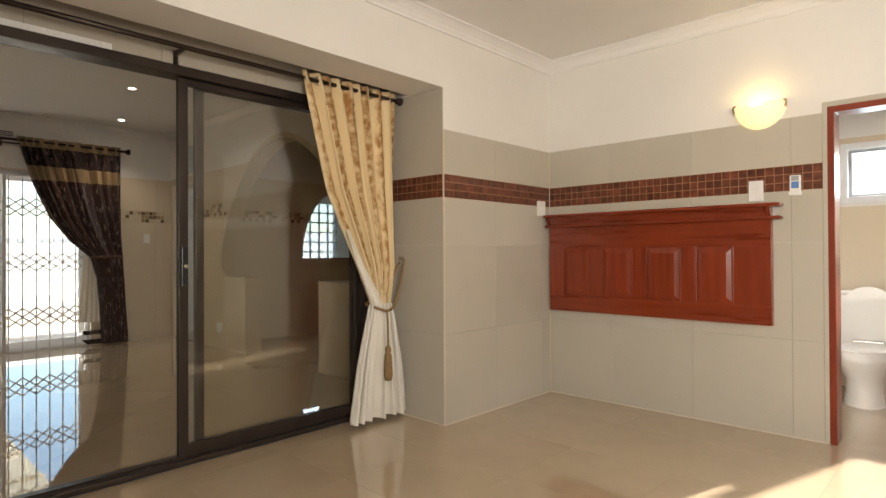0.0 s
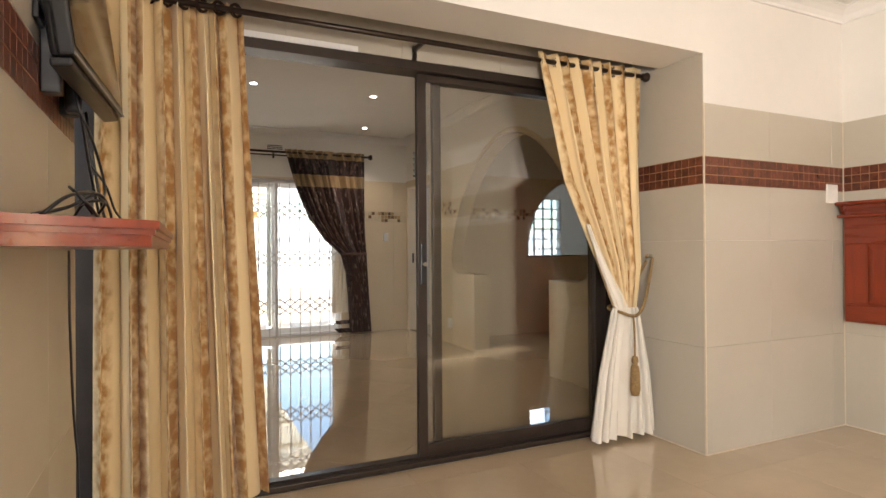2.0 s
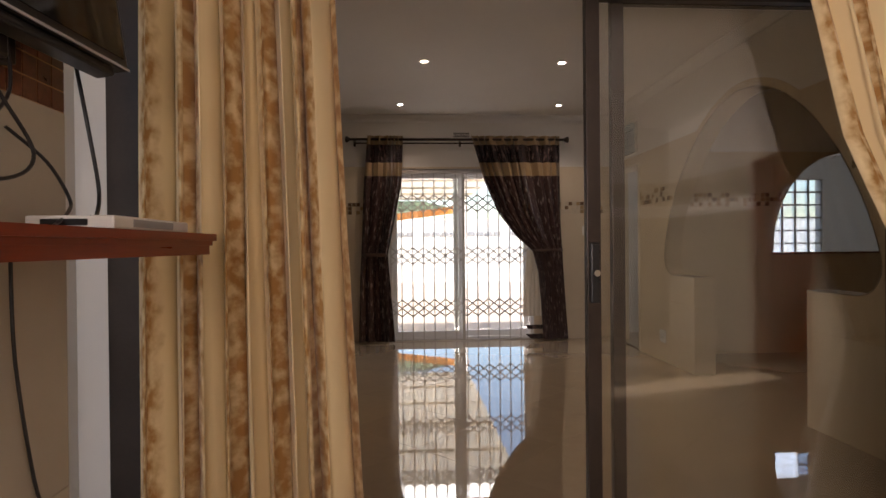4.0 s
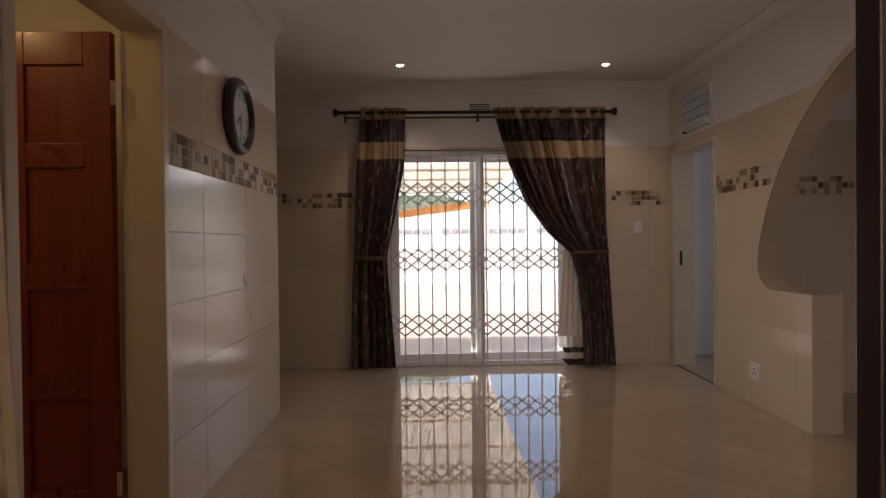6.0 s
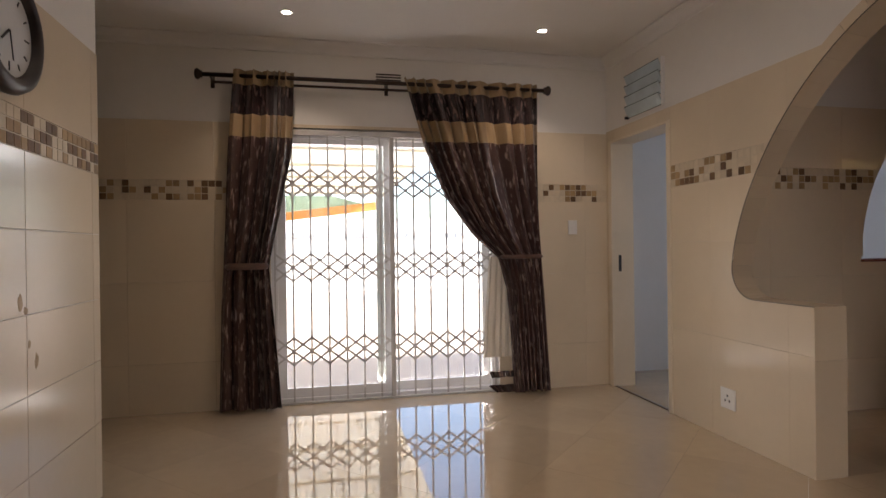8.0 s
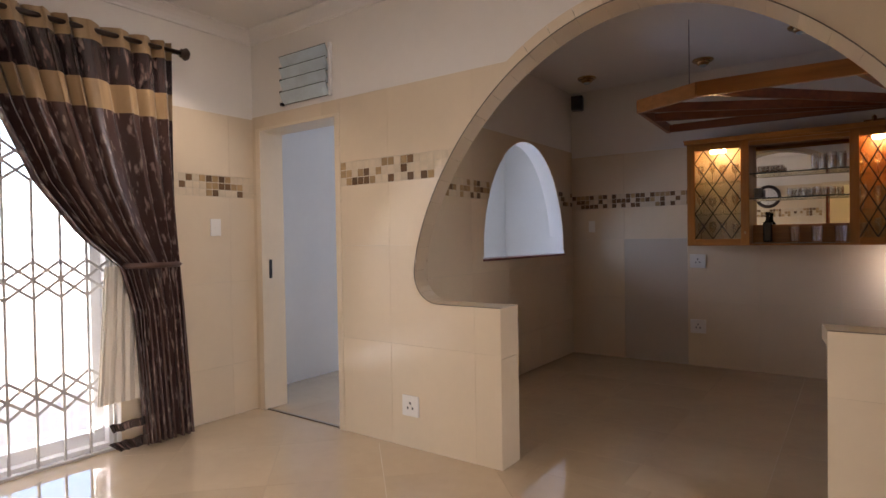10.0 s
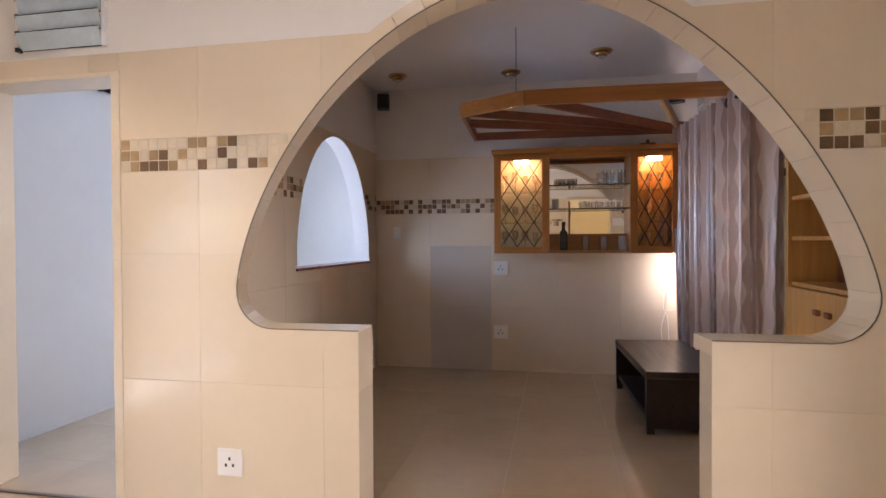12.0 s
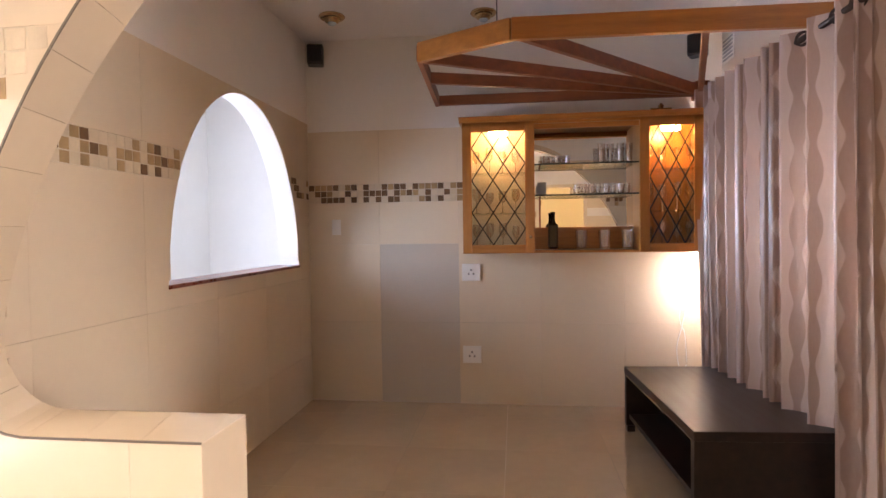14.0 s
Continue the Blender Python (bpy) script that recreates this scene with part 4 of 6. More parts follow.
part("fold", curtain_mesh("x", BX + 0.03, [(0.20, 2.18, 2.40, 0.6), (0.15, 2.20, 2.40, 0.6)], 3, 0.02, [M["dark_cloth"]], seed=31), M["dark_cloth"], wk)
part("fold", curtain_mesh("x", BX + 0.03, [(0.09, 2.17, 2.40, 0.6), (0.03, 2.24, 2.40, 0.6)], 3, 0.02, [M["dark_cloth"]], seed=32), M["dark_cloth"], wk)

curtain_rod("curtain_rod", "x", -7.96, 4.60, 6.7, 2.42, 0.026, (4.85, 6.6), -8.04, "brown wooden curtain rod over the glass block window", 0.035)
# bar room: mauve curtain on a rod along the side wall
CX, CZ = -3.515, 2.20
curtain_rod("curtain_rod", "x", CX, 4.42, 6.44, CZ, 0.014, (4.46, 6.40), SIDE_X, "dark curtain rod along the side wall", 0.03)
mc = thing("curtain", (CX, 5.4, 0), "mauve satin eyelet curtain with a woven wave pattern", "curtain")
part("cloth", curtain_mesh("x", CX, [(2.25, 4.44, 6.30, 1), (0.03, 4.44, 6.24, 1.0)], 14, 0.058, [M["mauve_cloth"]], nu=224, seed=41, slant=-0.13), M["mauve_cloth"], mc)
eyelets(mc, "x", CX, CZ, [4.52 + 0.148 * k for k in range(13)], 0.026)

# ---- bedroom things ----


def headboard():
    h = thing("headboard", (-1.17, WALL_A, 0.68), "glossy red mahogany headboard with four raised panels, fixed to the wall", "headboard")
    y1 = WALL_A - T
    part("back_board", box(-1.985, -0.37, y1 - 0.035, y1, 0.68, 1.37, 0.003), M["red_wood"], h)
    part("top_shelf", box(-2.01, -0.31, y1 - 0.105, y1, 1.425, 1.447, 0.008), M["red_wood"], h)
    part("lower_shelf", box(-2.01, -0.31, y1 - 0.085, y1, 1.345, 1.365, 0.008), M["red_wood"], h)
    part("frieze", box(-1.985, -0.37, y1 - 0.055, y1, 1.365, 1.425), M["red_wood"], h)
    for a in (-1.985, -0.39):
        part("end_moulding", prism([(y1 - 0.10, 1.425), (y1 - 0.055, 1.425), (y1 - 0.055, 1.365), (y1 - 0.068, 1.375), (y1 - 0.09, 1.40)], "x", a, a + 0.02), M["red_wood"], h)
    part("top_rail", box(-1.985, -0.37, y1 - 0.045, y1 - 0.035, 1.18, 1.345, 0.002), M["red_wood"], h)
    part("bottom_rail", box(-1.985, -0.37, y1 - 0.045, y1 - 0.035, 0.68, 0.80, 0.002), M["red_wood"], h)
    xs = [-1.985, -1.86, -1.62, -1.52, -1.275, -1.18, -0.93, -0.835, -0.59, -0.37]
    for k in range(0, 10, 2):
        part("stile", box(xs[k], xs[k + 1], y1 - 0.045, y1 - 0.035, 0.80, 1.18, 0.002), M["red_wood_v"], h)
    for k in range(1, 9, 2):
        a, b = xs[k], xs[k + 1]
        bm = bmesh.new()
        z0, z1, yb, yf, m = 0.80, 1.18, y1 - 0.036, y1 - 0.050, 0.045
        o = [bm.verts.new(p) for p in ((a, yb, z0), (b, yb, z0), (b, yb, z1), (a, yb, z1))]
        i = [bm.verts.new(p) for p in ((a + m, yf, z0 + m), (b - m, yf, z0 + m), (b - m, yf, z1 - m), (a + m, yf, z1 - m))]
        bm.faces.new(i)
        for q in range(4):
            bm.faces.new((o[q], o[(q + 1) % 4], i[(q + 1) % 4], i[q]))
        bmesh.ops.recalc_face_normals(bm, faces=bm.faces)
        if sum(f.normal.y for f in bm.faces) > 0:
            bmesh.ops.reverse_faces(bm, faces=bm.faces)
        part("raised_panel", bm, M["red_wood_v"], h)
        for p in (a, b - 0.012):
            part("bead", box(p, p + 0.012, y1 - 0.049, y1 - 0.044, 0.80, 1.18, 0.002), M["red_wood_v"], h)


headboard()


def plate(name, axis, at, out, a, z, w, h, label, rockers=1, cat="switch", holes=0):
    t = thing(name, (at, a, z) if axis == "x" else (a, at, z), label, cat)

    def bx(a0, a1, z0, z1, d0, d1, bev=0.0):
        lo, hi = sorted((at + out * d0, at + out * d1))
        return box(lo, hi, a0, a1, z0, z1, bev) if axis == "x" else box(a0, a1, lo, hi, z0, z1, bev)
    part("plate", bx(a - w / 2, a + w / 2, z - h / 2, z + h / 2, 0, 0.011, 0.003), M["plastic"], t)
    for k in range(rockers):
        zc = z + h * (0.18 - 0.30 * k) if rockers > 1 else z
        part("rocker", bx(a - 0.012, a + 0.012, zc - 0.010, zc + 0.010, 0.011, 0.015, 0.002), M["plastic"], t)
    for da, dz in ((0, 0.018), (-0.018, -0.012), (0.018, -0.012))[:holes]:
        part("hole", bx(a + da - 0.005, a + da + 0.005, z + dz - 0.007, z + dz + 0.007, 0.011, 0.0125), M["black"], t)
    return t


plate("wall_switch", "y", WALL_A - T, -1, -0.465, 1.53, 0.085, 0.13, "white double rocker wall switch above the headboard", 2)
plate("wall_switch", "x", PIER_X + T, 1, 4.03, 1.50, 0.11, 0.12, "white wall switch beside the room corner", 2)
rc = thing("remote_holder", (-0.245, WALL_A, 1.56), "white remote control with a blue face in a wall clip", "remote control")
part("body", box(-0.275, -0.215, WALL_A - T - 0.022, WALL_A - T, 1.49, 1.61, 0.006), M["plastic"], rc)
part("display", box(-0.265, -0.225, WALL_A - T - 0.024, WALL_A - T - 0.021, 1.575, 1.605), M["grey"], rc, "grey display")
part("keypad", box(-0.265, -0.225, WALL_A - T - 0.024, WALL_A - T - 0.021, 1.53, 1.57), M["blue"], rc, "blue keypad")
part("clip", box(-0.28, -0.21, WALL_A - T - 0.028, WALL_A - T, 1.485, 1.51, 0.004), M["plastic"], rc)

sc = thing("wall_light", (-0.44, WALL_A, 2.02), "glowing half-bowl glass wall light", "wall light")
bm = bmesh.new()
rings = []
for k in range(9):
    e = radians(90 * k / 8)
    r, z = 0.145 * math.sin(e) + 0.002, 2.075 - 0.15 * math.cos(e) ** 1.0
    rings.append([bm.verts.new((-0.44 + r * math.cos(a), WALL_A - 0.002 - 0.10 * (r / 0.147) * math.sin(a), z)) for a in [math.pi * j / 20 for j in range(21)]])
for a, b in zip(rings, rings[1:]):
    for j in range(20):
        bm.faces.new((a[j], a[j + 1], b[j + 1], b[j]))
bm.normal_update()
bmesh.ops.solidify(bm, geom=bm.faces[:], thickness=0.004)
part("bowl", bm, M["sconce"], sc, "frosted glass bowl", True)
for s in (-1, 1):
    part("clip", box(-0.44 + s * 0.143 - 0.008, -0.44 + s * 0.143 + 0.008, WALL_A - 0.03, WALL_A, 2.04, 2.09, 0.003), M["brass"], sc)
part("wall_plate", box(-0.50, -0.38, WALL_A - 0.01, WALL_A, 1.98, 2.06), M["white_metal"], sc)

# shelf, television and cables on the side wall
sh = thing("wall_shelf", (-1.6, TV_Y, 1.165), "red mahogany wall shelf with a moulded edge", "shelf")
yw = TV_Y + T
out0 = [(-0.92, yw), (-1.155, 0.167), (-2.20, 0.19), (-2.20, yw)]
part("board", prism(out0, "z", 1.165, 1.215), M["red_wood"], sh)
big = [(-0.90, yw), (-1.150, 0.182), (-2.215, 0.205), (-2.215, yw)]
part("top_lip", prism(big, "z", 1.203, 1.222), M["red_wood"], sh)
part("cove", prism([(-0.915, yw), (-1.152, 0.174), (-2.205, 0.197), (-2.205, yw)], "z", 1.190, 1.203), M["red_wood"], sh)
dec = thing("set_top_box", (-1.9, 0.08, 1.222), "flat white set-top box lying on the shelf", "set-top box")
part("case", box(-2.10, -1.72, 0.0, 0.17, 1.223, 1.250, 0.004), M["plastic"], dec)
part("front_window", box(-1.72, -1.7185, 0.03, 0.12, 1.230, 1.243), M["black"], dec)
part("port_strip", box(-2.0, -1.80, 0.17, 0.1715, 1.228, 1.245), M["grey"], dec)
tv = thing("television", (-1.70, TV_Y, 1.63), "black flat television with a glossy dark screen on a wall bracket", "television")
tv_u, tv_v = Vector((0.997, -0.075, 0)), Vector((0, -0.13, 0.99)).normalized()
tv_w = tv_u.cross(tv_v)
rot = Matrix.Translation((-1.70, 0.022, 1.64)) @ Matrix((tv_u, -tv_w, tv_v)).transposed().to_4x4()


def tv_part(name, b, mat, label=""):
    bmesh.ops.transform(b, matrix=rot, verts=b.verts)
    part(name, b, mat, tv, label)


tv_part("panel", box(-0.345, 0.345, -0.035, 0.0, -0.012, 0.43, 0.006), M["black"])
tv_part("screen", box(-0.328, 0.328, 0.0, 0.002, 0.014, 0.415), M["screen"], "glossy dark screen")
tv_part("back_case", box(-0.30, 0.30, -0.062, -0.035, 0.0, 0.33, 0.012), M["black"])
tv_part("speaker_lip", box(-0.30, 0.33, -0.058, -0.010, -0.035, -0.012, 0.006), M["black"])
tv_part("foil_edge", box(-0.345, 0.345, 0.0, 0.003, -0.012, -0.006), M["grey"], "torn protective film along the edge")
part("wall_bracket", box(-1.95, -1.40, yw, yw + 0.012, 1.72, 1.76, 0.003), M["black"], tv)
part("wall_bracket", box(-1.95, -1.40, yw, yw + 0.012, 1.90, 1.94, 0.003), M["black"], tv)
part("arm", box(-1.78, -1.74, yw, yw + 0.045, 1.56, 1.98, 0.004), M["black"], tv)
part("arm", box(-1.52, -1.48, yw, yw + 0.045, 1.56, 1.98, 0.004), M["black"], tv)
cb = thing("cables", (-1.6, 0.0, 1.222), "tangle of black cables hanging from the television to the shelf", "cables")
part("cable", tube([(-1.66, -0.05, 1.66), (-1.62, -0.03, 1.56), (-1.66, 0.0, 1.47), (-1.72, 0.02, 1.37), (-1.62, 0.03, 1.31), (-1.36, 0.03, 1.30), (-1.16, 0.01, 1.27), (-1.10, -0.02, 1.232), (-1.18, -0.05, 1.230)], 0.0040), M["black"], cb, "", True)
part("cable", tube([(-1.74, -0.05, 1.64), (-1.73, -0.03, 1.50), (-1.60, 0.0, 1.38), (-1.52, 0.03, 1.25), (-1.36, 0.05, 1.232), (-1.20, 0.04, 1.26), (-1.26, 0.0, 1.30), (-1.42, 0.0, 1.29), (-1.50, 0.03, 1.235)], 0.0038), M["black"], cb, "", True)
part("cable", tube([(-1.10, -0.04, 1.228), (-1.18, 0.01, 1.25), (-1.30, 0.05, 1.29), (-1.46, 0.06, 1.26), (-1.58, 0.05, 1.228), (-1.70, 0.02, 1.228)], 0.0038), M["black"], cb, "", True)
part("cable", tube([(-1.30, 0.00, 1.228), (-1.24, 0.03, 1.262), (-1.34, 0.06, 1.275), (-1.45, 0.03, 1.25), (-1.38, -0.01, 1.228), (-1.27, -0.02, 1.226)], 0.0036), M["black"], cb, "", True)
part("cable", tube([(-1.70, -0.02, 1.42), (-1.76, 0.02, 1.36), (-1.80, 0.04, 1.29), (-1.76, 0.06, 1.258), (-1.68, 0.08, 1.228)], 0.0036), M["black"], cb, "", True)
part("plug", box(-1.74, -1.69, -0.075, -0.035, 1.56, 1.65, 0.008), M["black"], cb, "black power adaptor")
part("cable", tube([(-2.01, -0.06, 1.63), (-2.03, -0.04, 1.46), (-2.03, -0.02, 1.33), (-1.98, 0.0, 1.265), (-1.90, 0.03, 1.256)], 0.005), M["black"], cb, "", True)
part("cable", tube([(-1.80, TV_Y + 0.02, 1.16), (-1.81, TV_Y + 0.02, 0.95), (-1.86, TV_Y + 0.02, 0.70), (-1.90, TV_Y + 0.02, 0.58), (-1.96, TV_Y + 0.02, 0.42), (-1.97, TV_Y + 0.02, 0.01)], 0.004), M["black"], cb, "", True)

# ---- living room things ----
ck = thing("wall_clock", (-5.33, STUB_Y, 1.965), "round wall clock with a thick dark frame", "clock")
part("frame", lathe([(0.215, 0.0), (0.22, 0.02), (0.21, 0.045), (0.185, 0.055), (0.165, 0.045), (0.158, 0.022)], (-5.33, STUB_Y + T, 1.965), 40, "y"), M["wenge"], ck, smooth=True)
part("dial", lathe([(0.16, 0.0), (0.16, 0.024)], (-5.33, STUB_Y + T, 1.965), 40, "y"), M["paper"], ck, "pale grey dial")
yc = STUB_Y + T + 0.0255
for k in range(12):
    a = radians(30 * k)
    L = 0.022 if k % 3 else 0.032
    part("hour_mark", beam((-5.33 + (0.14 - L) * math.sin(a), yc, 1.965 + (0.14 - L) * math.cos(a)), (-5.33 + 0.14 * math.sin(a), yc, 1.965 + 0.14 * math.cos(a)), 0.002, 0.006, None, 0), M["black"], ck)
part("hour_hand", beam((-5.33, yc + 0.002, 1.965), (-5.33 + 0.05, yc + 0.002, 1.965 - 0.045), 0.002, 0.008, None, 0), M["black"], ck)
part("minute_hand", beam((-5.33, yc + 0.004, 1.965), (-5.33 - 0.02, yc + 0.004, 1.965 - 0.10), 0.002, 0.006, None, 0), M["black"], ck)

# open red door to the side room, and its cream frame
df = thing("trim_side_door_frame", (-4.0, STUB_Y, 0), "cream painted door frame", "door frame", "", "structure")
part("jamb", box(-4.47, -4.42, STUB_Y - 0.16, STUB_Y + 0.014, 0, 2.18, 0.004), M["cream_paint"], df)
part("jamb", box(-3.58, -3.53, STUB_Y - 0.16, STUB_Y + 0.014, 0, 2.18, 0.004), M["cream_paint"], df)
part("head", box(-4.42, -3.58, STUB_Y - 0.16, STUB_Y + 0.014, 2.122, 2.18, 0.004), M["cream_paint"], df)
rd = thing("door_3", (-4.39, STUB_Y - 0.17, 0), "red mahogany panelled door standing wide open", "door", "", "structure")
xd, y0, y1 = -4.40, STUB_Y - 0.98, STUB_Y - 0.18
part("core", box(xd - 0.02, xd + 0.008, y0, y1, 0.01, 2.105, 0.002), M["red_wood_v"], rd)
for a, b in ((y0, y0 + 0.11), (y1 - 0.11, y1), ((y0 + y1) / 2 - 0.05, (y0 + y1) / 2 + 0.05)):
    part("stile", box(xd + 0.008, xd + 0.020, a, b, 0.01, 2.105, 0.003), M["red_wood_v"], rd)
for z0, z1 in ((0.01, 0.22), (0.60, 0.70), (1.05, 1.16), (1.55, 1.65), (1.97, 2.105)):
    for a, b in ((y0 + 0.11, (y0 + y1) / 2 - 0.05), ((y0 + y1) / 2 + 0.05, y1 - 0.11)):
        part("rail", box(xd + 0.008, xd + 0.020, a, b, z0, z1, 0.003), M["red_wood"], rd)
for z in (0.25, 1.85):
    part("hinge", rod((xd + 0.025, y1 + 0.012, z - 0.05), (xd + 0.025, y1 + 0.012, z + 0.05), 0.009), M["chrome"], rd, "steel hinge")


def downlight(x, y):
    d = thing("downlight", (x, y, CEIL_B), "small white recessed ceiling downlight, lit", "downlight", "living room downlights")
    bm = bmesh.new()
    for k in range(24):
        a, b = 2 * math.pi * k / 24, 2 * math.pi * (k + 1) / 24
        bm.faces.new([bm.verts.new((x + r * math.cos(t), y + r * math.sin(t), z)) for r, t, z in ((0.030, a, CEIL_B - 0.004), (0.030, b, CEIL_B - 0.004), (0.045, b, CEIL_B - 0.006), (0.045, a, CEIL_B - 0.006))])
        bm.faces.new([bm.verts.new((x + r * math.cos(t), y + r * math.sin(t), z)) for r, t, z in ((0.045, a, CEIL_B - 0.006), (0.045, b, CEIL_B - 0.006), (0.047, b, CEIL_B), (0.047, a, CEIL_B))])
    bmesh.ops.remove_doubles(bm, verts=bm.verts, dist=0.0002)
    part("ring", bm, M["white_metal"], d)
    part("bulb", rod((x, y, CEIL_B - 0.003), (x, y, CEIL_B + 0.0), 0.030, 20), M["bulb"], d, "glowing lamp")


for x, y in DOWNLIGHTS:
    downlight(x, y)

plate("wall_socket", "y", ARCH_Y0 - T, -1, -6.15, 0.255, 0.125, 0.125, "white wall socket on the tiled wall", 1, "socket", 3)
plate("wall_switch", "x", GATE_X + T, 1, 2.98, 1.36, 0.08, 0.12, "white wall switch beside the curtain", 1)
plate("wall_socket", "y", BAR_Y - T, -1, -5.205, 1.005, 0.14, 0.13, "white wall socket below the bar cabinet", 1, "socket", 3)
plate("wall_socket", "y", BAR_Y - T, -1, -5.205, 0.38, 0.14, 0.13, "white wall socket near the floor", 1, "socket", 3)
plate("wall_switch", "y", BAR_Y - T, -1, -6.25, 1.36, 0.07, 0.12, "small white wall switch in the bar room", 1)


# ---- bar room things ----
def eyeball_light(x, y):
    d = thing("ceiling_spotlight", (x, y, CEIL_B), "antique brass eyeball ceiling spotlight, unlit", "ceiling light", "bar room spotlights")
    part("rim", lathe([(0.085, 0.0), (0.090, -0.008), (0.080, -0.018), (0.060, -0.022), (0.058, -0.010)], (x, y, CEIL_B), 28), M["brass"], d, smooth=True)
    part("eyeball", lathe([(0.057, -0.005), (0.055, -0.03), (0.045, -0.045), (0.033, -0.05)], (x, y, CEIL_B), 24), M["brass"], d, smooth=True)
    part("bulb", lathe([(0.032, -0.044), (0.030, -0.056), (0.018, -0.064), (0.002, -0.066)], (x, y, CEIL_B), 20), M["frosted"], d, "unlit reflector bulb", True)


for x, y in ((-6.10, 6.02), (-5.07, 6.12), (-4.31, 5.70)):
    eyeball_light(x, y)


def speaker(x, y, z, turn):
    s = thing("loudspeaker", (x, y, z), "small black loudspeaker fixed high on the wall", "loudspeaker")
    for name, b, mat in (("cabinet", box(-0.06, 0.06, -0.06, 0.05, -0.075, 0.075, 0.012), "black"), ("grille", box(-0.05, 0.05, -0.068, -0.058, -0.065, 0.065, 0.004), "grey"), ("bracket", box(-0.015, 0.015, 0.05, 0.10, -0.02, 0.02), "black")):
        bmesh.ops.rotate(b, cent=(0, 0, 0), matrix=Matrix.Rotation(radians(turn), 3, "Z"), verts=b.verts)
        bmesh.ops.translate(b, vec=(x, y, z), verts=b.verts)
        part(name, b, M["black"], s)


speaker(-6.36, 6.41, 2.66, 15)
speaker(-3.60, 6.39, 2.58, -30)
for vy, vz in ((5.06, 2.50), (6.38, 2.55)):
    av = thing("air_vent", (SIDE_X, vy, vz), "louvred white wall vent above the curtain", "vent", "bar room vents")
    part("frame", box(SIDE_X - 0.006, SIDE_X, vy - 0.11, vy + 0.11, vz - 0.09, vz + 0.09), M["plastic"], av)
    for k in range(6):
        part("slot", box(SIDE_X - 0.009, SIDE_X - 0.006, vy - 0.09, vy + 0.09, vz - 0.073 + k * 0.026, vz - 0.061 + k * 0.026), M["grey"], av)


def tv_bench():
    t = thing("low_table", (-3.75, 5.44, 0), "low dark wenge television bench with an open shelf", "bench")
    x0, x1, y0, y1, h = -4.135, -3.47, 4.83, 6.06, 0.415
    part("top", box(x0, x1, y0, y1, h - 0.045, h, 0.004), M["wenge"], t)
    part("end_panel", box(x0 + 0.002, x1 - 0.002, y0 + 0.002, y0 + 0.045, 0.04, h - 0.045, 0.003), M["wenge"], t)
    part("end_panel", box(x0 + 0.002, x1 - 0.002, y1 - 0.045, y1 - 0.002, 0.04, h - 0.045, 0.003), M["wenge"], t)
    part("shelf", box(x0 + 0.02, x1 - 0.004, y0 + 0.045, y1 - 0.045, 0.085, 0.115, 0.002), M["wenge"], t)
    part("back_panel", box(x1 - 0.025, x1 - 0.005, y0 + 0.045, y1 - 0.045, 0.115, h - 0.045), M["wenge"], t)
    for y in (y0 + 0.006, y1 - 0.056):
        for x in (x0 + 0.006, x1 - 0.056):
            part("foot", box(x, x + 0.05, y, y + 0.05, 0, 0.04, 0.003), M["wenge"], t)
    t.rotation_euler.z = radians(3.4)
    part("edge_trim", box(x0 - 0.002, x0 + 0.004, y0 + 0.02, y1 - 0.02, h - 0.050, h - 0.045), M["chrome"], t)


tv_bench()


def glass_tumbler(x, y, z, r, h):
    g = thing("drinking_glass", (x, y, z), "clear drinking glass standing on a shelf", "glass", "glasses in the bar cabinet")
    part("cup", lathe([(r * 0.8, 0.001), (r * 0.85, 0.012), (r, h)], (x, y, z), 14, "z", None, False), M["tumbler"], g, smooth=True)


def wine_glass(x, y, z, r, h):
    g = thing("wine_glass", (x, y, z), "clear stemmed wine glass behind a leaded door", "glass", "stemmed glasses in the bar cabinet")
    part("foot", lathe([(r * 0.95, 0.001), (r * 0.9, 0.004), (0.005, 0.008)], (x, y, z), 14, "z", None, False), M["tumbler"], g, smooth=True)
    part("stem", lathe([(0.005, 0.008), (0.004, h * 0.45)], (x, y, z), 8, "z", None, False), M["tumbler"], g, smooth=True)
    part("bowl", lathe([(0.004, h * 0.45), (r * 0.8, h * 0.58), (r, h * 0.75), (r * 0.86, h)], (x, y, z), 14, "z", None, False), M["tumbler"], g, smooth=True)


